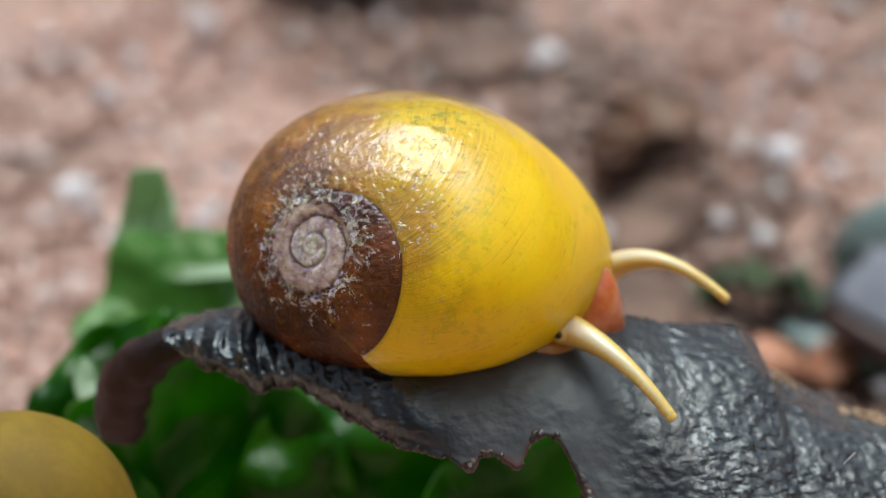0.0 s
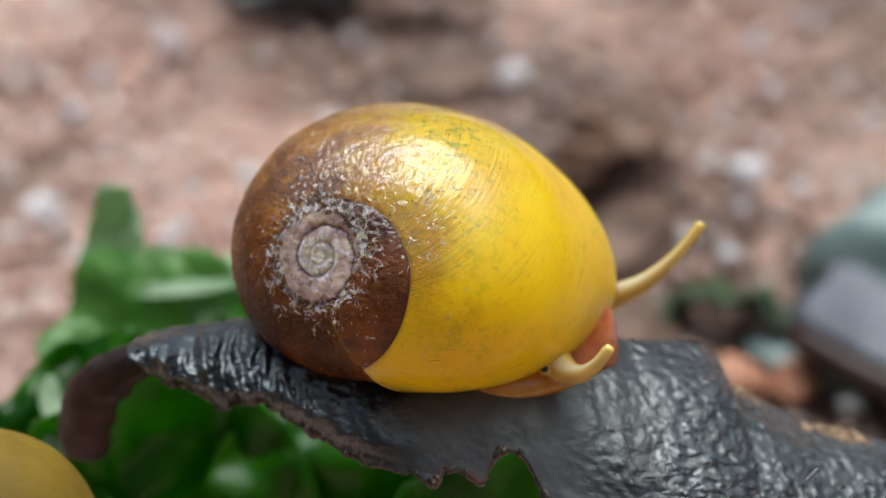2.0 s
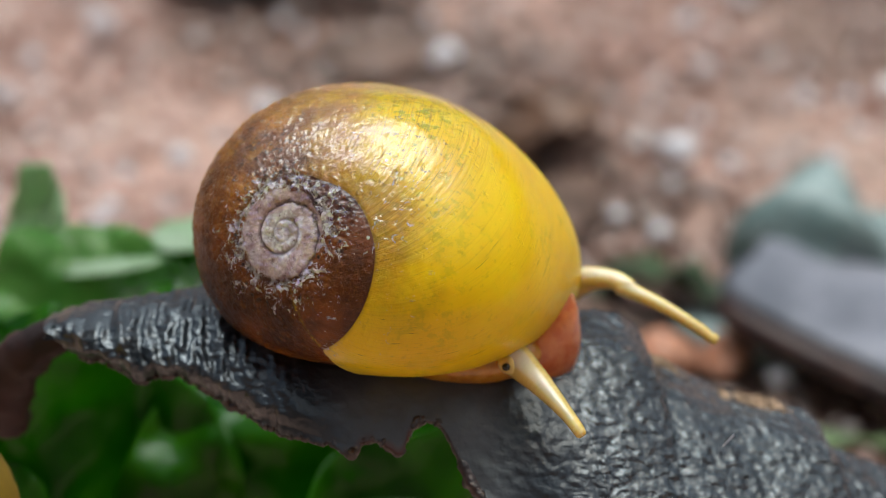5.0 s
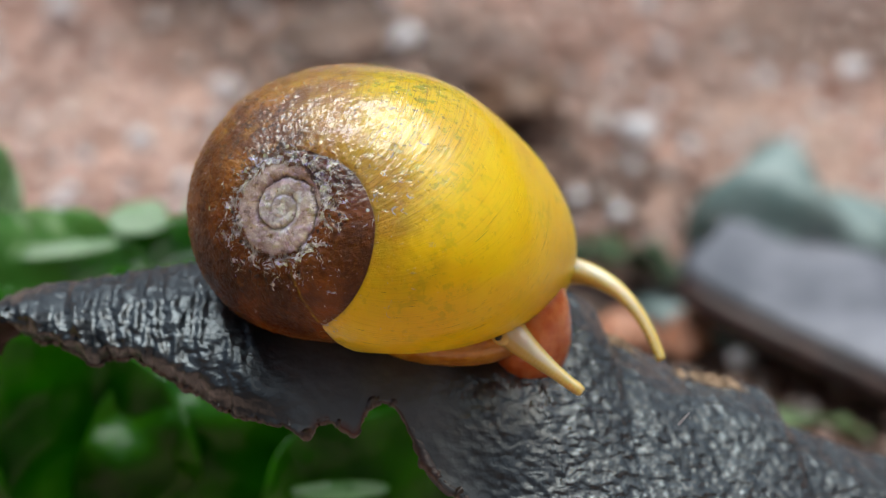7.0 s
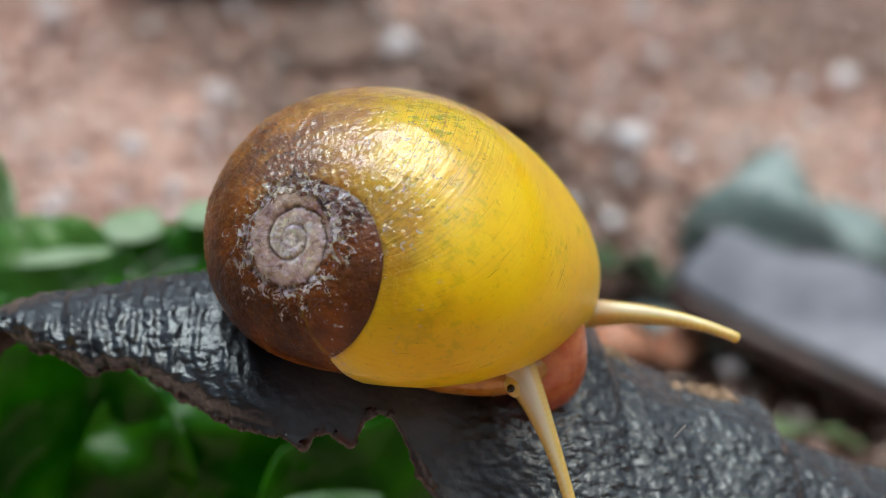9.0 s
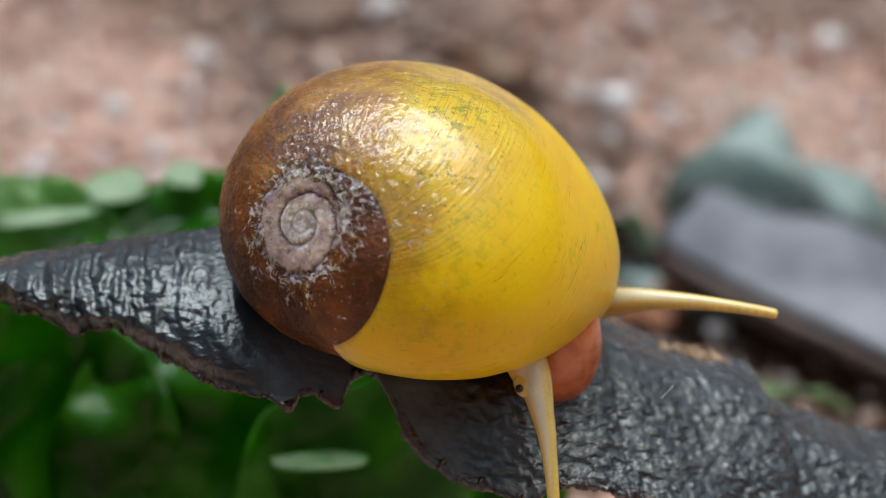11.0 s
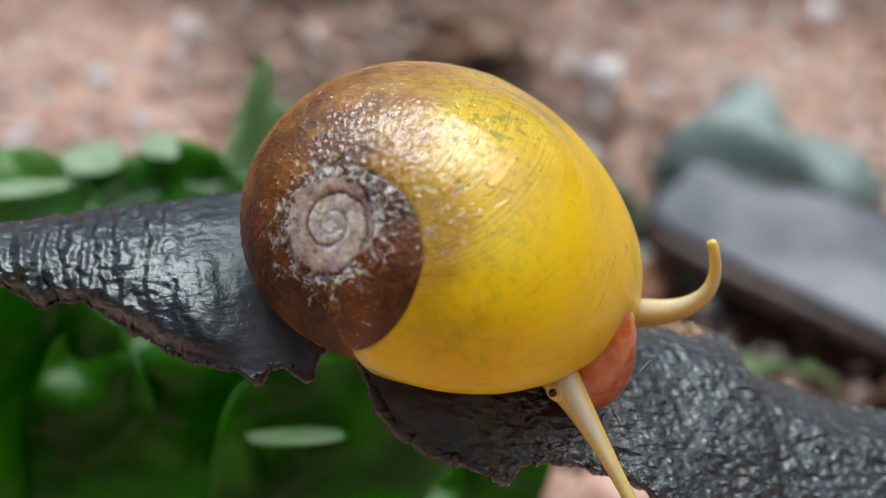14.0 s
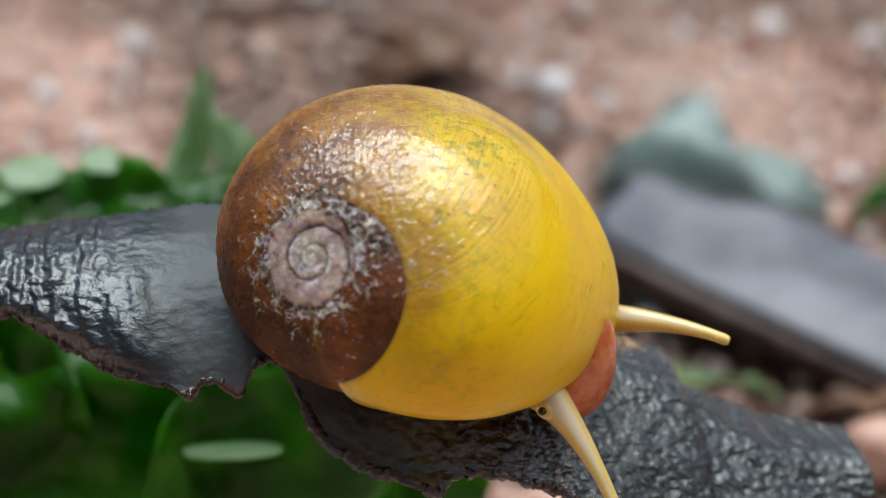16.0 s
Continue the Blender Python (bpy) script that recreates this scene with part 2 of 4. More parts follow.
def wrack_material():
    s = Mat("wet_wrack", 0.4)
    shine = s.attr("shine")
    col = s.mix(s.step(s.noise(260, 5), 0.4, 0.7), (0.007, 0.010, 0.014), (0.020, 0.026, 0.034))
    # Matte grey at low shine, lightened further to offset shade under the shell.
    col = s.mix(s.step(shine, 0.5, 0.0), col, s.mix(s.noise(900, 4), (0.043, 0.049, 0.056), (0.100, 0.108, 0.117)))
    tint = s.math("MULTIPLY", s.step(s.noise(150, 4, 0.6), 0.52, 0.68), 0.22)
    col = s.mix(tint, col, (0.050, 0.028, 0.018))
    col = s.mix(s.math("MULTIPLY", s.attr("rim"), s.step(s.noise(700, 3), 0.45, 0.6)), col, (0.09, 0.028, 0.018))
    # pebbled skin with wrinkles that run along the blade
    turned = s.t.nodes.new("ShaderNodeMapping")
    s.put(s.coord, turned.inputs["Vector"])
    turned.inputs["Rotation"].default_value = (0, 0, 0.5)
    turned.inputs["Scale"].default_value = (0.55, 1.25, 1)
    wrinkles = s.noise(1900, 3, 0.5, turned.outputs[0], 0.5)
    pebbles = s.noise(4000, 3, 0.55, None, 0.3)
    amount = s.math("ADD", 0.30, s.math("MULTIPLY", shine, 0.70))
    wrinkles = s.math("MULTIPLY", wrinkles, s.math("ADD", 0.38, s.math("MULTIPLY", s.step(shine, 0.72, 1.0), 0.62)))
    n = s.bump(s.math("MULTIPLY", wrinkles, amount), 0.00025, 1.0)
    n = s.bump(s.math("MULTIPLY", pebbles, amount), 0.00009, 1.0, n)
    rough = s.math("SUBTRACT", 0.42, s.math("MULTIPLY", shine, 0.16))
    s.put(s.math("ADD", 0.25, s.math("MULTIPLY", shine, 0.35)), s.b.inputs["Specular IOR Level"])
    s.b.inputs["Specular Tint"].default_value = (0.70, 0.90, 1.0, 1)
    wet = s.bump(s.math("MULTIPLY", wrinkles, amount), 0.00026, 1.0)
    wet = s.bump(s.math("MULTIPLY", pebbles, amount), 0.00005, 1.0, wet)
    m = s.done(col, n, rough, coat=0.8, gloss=0.12, film=wet)
    s.put(s.math("ADD", 0.08, s.math("MULTIPLY", s.step(shine, 0.1, 0.9), 0.92)), s.b.inputs["Coat Weight"])
    s.put(s.math("ADD", s.math("MULTIPLY", s.step(shine, 1.0, 0.7), 0.19), s.math("ADD", 0.05, s.math("MULTIPLY", s.noise(600, 3), 0.10))), s.b.inputs["Coat Roughness"])
    s.b.inputs["Coat IOR"].default_value = 1.62
    s.b.inputs["Coat Tint"].default_value = (0.93, 0.98, 1.0, 1)
    return m


def plain_material(name, a, b, scale, rough=0.5, bump=0.0001, sss=0.0, bscale=None, coat=0.0):
    s = Mat(name, rough)
    col = s.mix(s.step(s.noise(scale, 5, 0.65), 0.35, 0.65), a, b)
    n = s.bump(s.noise(bscale or scale * 3, 4), bump, 0.8)
    return s.done(col, n, None, sss=sss, coat=coat)


def lettuce_material(name, a, b, thin=0.5):
    s = Mat(name, 0.22)
    col = s.mix(s.step(s.noise(160, 4), 0.35, 0.7), a, b)
    n = s.bump(s.noise(420, 4), 0.0003, 0.6)
    s.b.inputs["Specular IOR Level"].default_value = 0.25
    m = s.done(col, n, coat=0.35 if thin < 0.6 else 0.8, gloss=0.12)
    out = s.t.nodes["Material Output"]
    tr = s.t.nodes.new("ShaderNodeBsdfTranslucent")
    s.put(s.mix(0.5, col, (0.16, 0.55, 0.02) if thin < 0.6 else (0.40, 0.62, 0.30)), tr.inputs["Color"])
    mx = s.t.nodes.new("ShaderNodeMixShader")
    mx.inputs[0].default_value = thin
    s.t.links.new(s.b.outputs[0], mx.inputs[1])
    s.t.links.new(tr.outputs[0], mx.inputs[2])
    s.t.links.new(mx.outputs[0], out.inputs["Surface"])
    return m


def gravel_material():
    s = Mat("wet_gravel", 0.35)
    r = s.t.nodes.new("ShaderNodeNewGeometry").outputs["Random Per Island"]
    col = s.ramp(r, (0.0, (0.52, 0.29, 0.225)), (0.18, (0.64, 0.39, 0.31)), (0.34, (0.44, 0.235, 0.18)), (0.48, (0.70, 0.48, 0.40)),
                 (0.60, (0.36, 0.25, 0.22)), (0.72, (0.57, 0.36, 0.30)), (0.82, (0.22, 0.12, 0.09)), (0.88, (0.66, 0.52, 0.47)), (0.96, (0.92, 0.89, 0.89)))
    col = s.mix(s.math("MULTIPLY", s.noise(900, 4), 0.3), col, (0.30, 0.19, 0.16))
    sides = s.t.nodes.new("ShaderNodeSeparateXYZ")
    s.put(s.coord, sides.inputs[0])
    # Paler gravel towards the left, browner towards the right.
    drift = s.math("ADD", sides.outputs[0], s.math("MULTIPLY", s.math("SUBTRACT", s.noise(28, 3), 0.5), 0.10))
    col = s.mix(s.math("MULTIPLY", s.step(drift, 0.01, -0.05), 0.25), col, (0.66, 0.52, 0.47))
    film = s.math("MULTIPLY", s.step(s.math("ADD", s.noise(55, 3), s.math("MULTIPLY", drift, 2.2)), 0.48, 0.68), 0.70)
    col = s.mix(film, col, (0.24, 0.15, 0.12))
    # A wavering brown band across the gravel.
    way = s.math("SUBTRACT", sides.outputs[0], s.math("MULTIPLY", s.math("SUBTRACT", 0.095, sides.outputs[1]), 0.38))
    brown_band = s.math("ABSOLUTE", s.math("ADD", way, s.math("MULTIPLY", s.math("SUBTRACT", s.noise(45, 4), 0.5), 0.03)))
    brown_band = s.math("MULTIPLY", s.step(brown_band, 0.020, 0.006), s.step(s.noise(160, 3), 0.3, 0.5))
    col = s.mix(s.math("MULTIPLY", brown_band, 0.85), col, (0.115, 0.066, 0.042))
    return s.done(col, s.bump(s.noise(1600, 3), 0.0002, 0.6), coat=0.9, gloss=0.05)


def sand_material():
    s = Mat("wet_sand", 0.5)
    col = s.mix(s.step(s.noise(300, 6, 0.7), 0.35, 0.65), (0.32, 0.18, 0.14), (0.56, 0.36, 0.29))
    col = s.mix(s.step(s.noise(35, 3), 0.45, 0.65), col, (0.36, 0.25, 0.20))
    return s.done(col, s.bump(s.noise(700, 5), 0.0006, 0.8))


SHELL = shell_material()
TENTACLE = tentacle_material()
FLESH = skin_material("orange_flesh", (0.50, 0.105, 0.018), (0.62, 0.19, 0.045), sss=0.5)
FOOT = skin_material("amber_foot", (0.42, 0.17, 0.008), (0.54, 0.26, 0.02), sss=0.3)
EYE = plain_material("black_eye", (0.004, 0.004, 0.004), (0.008, 0.007, 0.006), 900, 0.1)
WRACK = wrack_material()
FRAY = plain_material("frayed_tan_edge", (0.09, 0.05, 0.02), (0.46, 0.31, 0.20), 1500, 0.4, 0.0004)
RIM = plain_material("wet_ragged_rim", (0.010, 0.008, 0.008), (0.034, 0.015, 0.011), 700, 0.3, 0.0002, coat=0.6)
STIPE = plain_material("reddish_stipe", (0.008, 0.0025, 0.003), (0.034, 0.008, 0.008), 260, 0.6, 0.0002)
# Base green kept dark for shade; the next three are lit copies of it.
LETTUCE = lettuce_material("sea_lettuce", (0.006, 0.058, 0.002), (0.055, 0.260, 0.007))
LIT_LETTUCE = lettuce_material("lit_sea_lettuce", (0.035, 0.18, 0.005), (0.13, 0.40, 0.012))
SHEEN_LETTUCE = lettuce_material("sheen_sea_lettuce", (0.065, 0.25, 0.035), (0.22, 0.50, 0.13), 0.65)
LIT_PALE_LETTUCE = lettuce_material("lit_pale_sea_lettuce", (0.36, 0.56, 0.33), (0.56, 0.72, 0.52), 0.6)
GRAVEL = gravel_material()
SAND = sand_material()
WHITE_STONE = plain_material("white_quartz", (0.60, 0.59, 0.62), (0.76, 0.75, 0.78), 400, 0.25)
SLATE = plain_material("purple_slate", (0.075, 0.085, 0.115), (0.24, 0.25, 0.30), 70, 0.6, 0.0003)
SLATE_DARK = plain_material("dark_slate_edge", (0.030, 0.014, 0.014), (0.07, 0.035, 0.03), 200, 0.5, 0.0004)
TEAL = plain_material("green_grey_stone", (0.12, 0.185, 0.18), (0.30, 0.38, 0.38), 130, 0.4, 0.0004)
DARK_STONE = plain_material("dark_brown_stone", (0.075, 0.045, 0.032), (0.20, 0.125, 0.095), 160, 0.75, 0.0005)
BLACK_STONE = plain_material("wet_black_stone", (0.010, 0.010, 0.012), (0.03, 0.03, 0.033), 160, 0.3, 0.0004)
GREY_STONE = plain_material("grey_stone", (0.12, 0.11, 0.10), (0.25, 0.225, 0.21), 150, 0.4, 0.0005)
RUST = plain_material("rust_pebble", (0.42, 0.17, 0.09), (0.58, 0.30, 0.20), 300, 0.35)
PINK = plain_material("pink_sandstone", (0.55, 0.32, 0.26), (0.72, 0.50, 0.42), 300, 0.45)
BROWN_WEED = plain_material("brown_weed", (0.060, 0.028, 0.015), (0.17, 0.085, 0.045), 200, 0.5, 0.0004, coat=0.1)
DARK_WEED = plain_material("dark_green_weed", (0.010, 0.022, 0.009), (0.045, 0.085, 0.030), 220, 0.6, 0.0004)
DULL_WEED = plain_material("dull_green_weed", (0.075, 0.125, 0.045), (0.19, 0.25, 0.11), 160, 0.5, 0.0003)
OLIVE_SHELL = plain_material("olive_bladder", (0.155, 0.098, 0.001), (0.22, 0.142, 0.002), 260, 0.75, 0.00005, sss=0.1)


# ---- building helpers ----
def mesh_object(name, verts, faces, material, smooth=True):
    me = bpy.data.meshes.new(name)
    me.from_pydata([tuple(v) for v in verts], [], [tuple(f) for f in faces])
    me.materials.append(material)
    if smooth:
        me.polygons.foreach_set("use_smooth", [True] * len(me.polygons))
    me.update()
    return new(name, me)


def child(ob, parent, label=""):
    ob.parent = parent
    return tagged(ob, label)


def grid_faces(n, m, wrap=False):
    out = []
    for i in range(n - 1):
        for j in range(m if wrap else m - 1):
            k = (j + 1) % m
            out.append((i * m + j, i * m + k, (i + 1) * m + k, (i + 1) * m + j))
    return out


def blob(rx, ry, rz, rough=0.12, size=0.6, seed=0.0, rings=18, segs=26, power=1.0):
    """A rounded, uneven lump with half axes in mm."""
    v, f = [], []
    for i in range(rings + 1):
        a = math.pi * i / rings
        for j in range(segs):
            b = 2 * math.pi * j / segs
            d = Vector((math.sin(a) * math.cos(b), math.sin(a) * math.sin(b), math.cos(a)))
            d = Vector([math.copysign(abs(c) ** power, c) for c in d])
            k = 1 + rough * noise.noise(d / size + Vector((seed, 3.1 * seed, 0))) * 1.6
            v.append((d.x * rx * k * MM, d.y * ry * k * MM, d.z * rz * k * MM))
    return v, grid_faces(rings + 1, segs, True)


# ---- the ground ----
def build_ground():
    v = [(-400, -400, -0.0004), (400, -400, -0.0004), (400, 400, -0.0004), (-400, 400, -0.0004)]
    g = mesh_object("ground", v, [(0, 1, 2, 3)], SAND, False)
    tagged(g, "damp pinkish sand of a rocky shore", "ground", kind="structure")
    rng = np.random.default_rng(4)
    bm = bmesh.new()
    bmesh.ops.create_icosphere(bm, subdivisions=1, radius=1.0)
    base = np.array([x.co[:] for x in bm.verts])
    faces = np.array([[x.index for x in q.verts] for q in bm.faces])
    bm.free()
    verts, polys = [], []
    n = 0
    for k in range(26000):
        y = 0.004 + 0.130 * rng.random()
        x = rng.uniform(-0.034 - 0.24 * y, 0.044 + 0.42 * y)
        r = (0.26 + 0.95 * rng.random() ** 4) * MM
        s = rng.uniform(0.6, 1.25, 3) * (1, 1, 0.75)
        q = base * (1 + 0.18 * np.sin(base @ rng.normal(0, 2.2, (3, 3)))) * s * r
        a = rng.uniform(0, 6.28)
        c, w = math.cos(a), math.sin(a)
        q = q @ np.array([[c, w, 0], [-w, c, 0], [0, 0, 1]])
        verts.append(q + (x, y, r * s[2] * rng.uniform(0.1, 0.8) + 0.0009 * math.sin(x * 130) * math.cos(y * 90)))
        polys.append(faces + n)
        n += len(base)
    ob = mesh_object("gravel", np.concatenate(verts), np.concatenate(polys), GRAVEL)
    tagged(ob, "wet pink, buff and grey gravel grains", "gravel", kind="stuff")


build_ground()


def build_sky_block():
    # Added unseen ring, tallest behind the camera, to cut off low skylight.
    n, m = 80, 20
    v = []
    for i in range(n):
        a = 2 * math.pi * i / (n - 1)
        for j in range(m):
            h = j / (m - 1)
            r = 0.30 + 0.10 * h + 0.03 * noise.noise(Vector((2 * math.cos(a), 2 * math.sin(a), h * 4)))
            tall = 0.17 + 0.03 * math.cos(3 * a) + 0.12 * max(0.0, -math.sin(a)) - 0.06 * max(0.0, math.cos(a))
            v.append((r * 1.15 * math.cos(a), 0.10 + r * math.sin(a), -0.002 + tall * h + 0.02 * noise.noise(Vector((3 * math.cos(a), 3 * math.sin(a), h * 3)))))
    ob = mesh_object("unseen_sky_block", v, grid_faces(n, m), DARK_STONE)
    tagged(ob, "unseen rock-like ring added to block low skylight", "rock", kind="structure")


build_sky_block()


# ---- stones and weed on the ground ----
def stone(name, place, half, material, label, seed, turn=0.0, rough=0.2, power=1.0, group="", tilt=(0, 0)):
    v, f = blob(*half, rough=rough, size=0.8, seed=seed, power=power)
    ob = mesh_object(name, v, f, material)
    ob.matrix_world = pose(place[0] * MM, place[1] * MM, place[2] * MM, tilt[0], tilt[1], turn)
    return tagged(ob, label, "stone", group)


def build_stones():
    # White pebbles, which partly stand in for glints off the wet gravel.
    for k, (x, y, r) in enumerate(((24.2, 67.8, 1.7), (8.1, 84.6, 1.5), (-25.3, 62.6, 1.5), (-19.3, 91.2, 1.4), (-11.4, 68.3, 1.1),
                                   (-5.7, 76.4, 1.2), (-25.4, 78.7, 1.1), (42.1, 78.4, 1.3), (-16.2, 59.4, 0.9), (49.4, 76.2, 1.2))):
        stone("white_pebble", (x, y - 3, r * 0.8 + 1.4), (r * 0.85, r * 0.75, r * 0.7), WHITE_STONE, "small wet white quartz pebble, partly standing in for a glint", k + 0.3, 40 * k, group="white pebbles")
    # Tiny white pebbles scattered as sparkle glints.
    rng = random.Random(5)
    for k in range(90):
        y = 28 + 75 * rng.random()
        x = rng.uniform(-26 - 0.2 * y, 32 + 0.4 * y)
        r = rng.uniform(0.4, 0.8)
        stone("sparkle_pebble", (x, y, r * 0.8 + 1.6), (r, r * 0.9, r * 0.8), WHITE_STONE, "tiny white pebble added as a sparkle on gravel", k + 0.7, 40 * k, group="pale pebbles")
    slab = stone("slate_slab", (35.4, 34.9, 5.3), (13.2, 4.7, 0.55), SLATE, "flat blue-grey slate slab lying on the gravel", 2.2, -41, 0.08, 0.45, tilt=(3, 4))
    # Dark reddish-brown band along the underside of the slab.
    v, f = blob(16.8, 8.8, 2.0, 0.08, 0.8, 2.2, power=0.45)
    e = mesh_object("dark_underside", [(a * 0.79, b * 0.60 - 0.0002, c * 0.55 - 0.0012) for a, b, c in v], f, SLATE_DARK)
    child(e, slab, "dark reddish-brown band under the slab")
    stone("grey_green_stone", (31.2, 46.5, 3), (6.0, 4.4, 6.3), TEAL, "angular grey-green stone behind the slate slab", 7.7, -38, 0.3, 0.8, tilt=(0, 14))
    stone("dark_stone", (13.7, 58.4, 1.0), (3.6, 5.9, 1.6), DARK_STONE, "low dark brown stone in the gravel", 4.4, -25, 0.3)
    stone("dark_stone", (15.4, 71.4, 1.5), (3.8, 4.2, 1.7), DARK_STONE, "low dark brown stone in the gravel", 9.4, 20, 0.3)
    stone("black_stone", (-9.9, 96.6, 3.2), (5.6, 2.6, 2.6), BLACK_STONE, "smooth wet black stone in the gravel", 6.4, 5, 0.3)
    stone("dark_stone", (2.9, 86.3, 0.4), (5.0, 4.6, 1.3), DARK_STONE, "low dark brown stone in the gravel", 3.4, 10, 0.3)
    stone("grey_stone", (26.3, 42.6, 1), (4.8, 3.2, 1.6), TEAL, "low green-grey stone in the gravel", 2.9, -30, 0.3)
    stone("grey_stone", (21.5, 29.5, 0.8), (5.5, 2.8, 1.5), TEAL, "low green-grey stone beside the slab", 11.4, -12, 0.35)
    stone("dark_stone", (12.5, 47.2, 0.6), (4.7, 5.5, 1.6), DARK_STONE, "low dark brown stone in the gravel", 15.4, -20, 0.35)
    stone("rust_pebble", (19.8, 39.4, 1.6), (2.4, 1.8, 1.4), RUST, "smooth rust-orange pebble in the gravel", 1.5, 15)
    stone("rust_pebble", (23.8, 39.9, 1.4), (1.9, 1.4, 1.2), RUST, "smooth rust-orange pebble in the gravel", 5.5, 70)
    stone("pink_pebble", (19.7, 18.5, 1.6), (3.3, 2.3, 1.9), PINK, "pale pink sandstone pebble under the wrack", 8.5, 10)
    stone("pink_pebble", (38.3, 23.3, 2), (3.9, 2.8, 2.4), PINK, "pale pink sandstone pebble under the wrack", 3.5, 30)
    stone("grey_stone", (11.8, 18.6, 1.2), (2.3, 1.8, 1.4), GREY_STONE, "small grey stone under the wrack", 4.5, 60)


build_stones()


def ribbon(name, path, width, material, label, seed, wave=0.2, category="seaweed", n=60, m=9, thick=0.3):
    """A strap of weed that follows a path of points in mm."""
    p = [Vector(q) * MM for q in path]
    v = []
    for i in range(n):
        s = i / (n - 1) * (len(p) - 1)
        k = min(int(s), len(p) - 2)
        a, b, c, d = p[max(k - 1, 0)], p[k], p[k + 1], p[min(k + 2, len(p) - 1)]
        f = s - k
        q = b + 0.5 * f * ((c - a) + f * ((2 * a - 5 * b + 4 * c - d) + f * (3 * (b - c) + d - a)))
        t = (c - a).normalized()
        side = t.cross(Vector((0, 0.5, 1))).normalized()
        up = side.cross(t)
        w = width * MM * (0.35 + 0.65 * math.sin(math.pi * (0.08 + 0.88 * i / (n - 1)))) * (1 + 0.3 * noise.noise(Vector((i * 0.22, seed, 0))))
        for j in range(m):
            u = 2 * j / (m - 1) - 1
            lift = wave * width * MM * noise.noise(Vector((i * 0.16, u * 1.3, seed)))
            v.append(q + side * (u * w) + up * lift)
    ob = mesh_object(name, v, grid_faces(n, m), material)
    so = ob.modifiers.new("thickness", "SOLIDIFY")
    so.thickness = thick * MM
    return tagged(ob, label, category)


def build_brown_weed():
    ribbon("brown_weed", ((10.2, 62.7, 1.5), (12.9, 64.1, 4), (15.3, 69.3, 4), (17, 76.7, 2)), 4.2, BROWN_WEED, "dark brown strap of dead weed on the gravel", 1.1, 0.5)
    ribbon("brown_weed", ((33.5, 29.2, 2), (38, 29.8, 4), (44, 30.4, 4), (50, 29, 2)), 1.8, BROWN_WEED, "dark brown strap of dead weed on the gravel", 3.1, 0.7)
    ribbon("brown_weed", ((32, 25.5, 2), (36, 25, 4), (41, 24.5, 4), (47, 26, 2)), 1.7, BROWN_WEED, "dark brown strap of dead weed on the gravel", 5.1, 0.8)
    ribbon("brown_weed", ((-8.5, 101.3, 2), (-3.6, 98.7, 4), (2.4, 98.6, 4), (7.4, 98.4, 2)), 3, BROWN_WEED, "dark brown strap of dead weed on the gravel", 6.1, 0.5)
    ribbon("dark_weed", ((17.0, 49.5, 1.5), (20.5, 47.5, 3.2), (24, 45.5, 3.2), (28.5, 42.5, 1.5)), 2.6, DARK_WEED, "clump of dark green weed on the gravel", 7.1, 0.8)
    ribbon("green_strand", ((15.5, 32, 2), (20.5, 28.2, 4), (26, 26.3, 5), (32, 27, 3)), 1.9, DULL_WEED, "limp dull green strand of weed beside the slab", 9.1, 0.5)
    ribbon("green_strand", ((41.5, 47, 2), (46, 49.5, 5), (52, 47, 5), (57, 44, 2)), 1.6, LETTUCE, "yellowish green strand of weed behind the slab", 4.1, 0.6)


build_brown_weed()


def lettuce(centre, size, turn, seed, label, material=LETTUCE, crumple=1.0):
    """A crumpled frond of sea lettuce; size is its half width and half length in mm."""
    n, m = 46, 46
    v = []
    for i in range(n):
        for j in range(m):
            a, b = 2 * i / (n - 1) - 1, 2 * j / (m - 1) - 1
            r = math.hypot(a, b)
            ang = math.atan2(b, a)
            k = 1 / max(1.0, max(abs(a), abs(b)) and r / max(abs(a), abs(b)))
            edge = 1 + 0.25 * noise.noise(Vector((math.cos(ang) * 1.7, math.sin(ang) * 1.7, seed)))
            x, y = a * k * edge, b * k * edge
            q = Vector((x * 1.2, y * 1.2, seed))
            z = 0.38 * noise.noise(q) + 0.13 * noise.noise(q * 2.3) + 0.04 * r * noise.noise(q * 5.2)
            v.append((x * size[0] * MM, y * size[1] * MM, z * crumple * 0.5 * (size[0] + size[1]) * MM))
    ob = mesh_object("sea_lettuce", v, grid_faces(n, m), material)
    so = ob.modifiers.new("thickness", "SOLIDIFY")
    so.thickness = 0.12 * MM
    ob.matrix_world = pose(centre[0] * MM, centre[1] * MM, centre[2] * MM, *turn)
    return tagged(ob, label, "seaweed", "sea lettuce fronds")


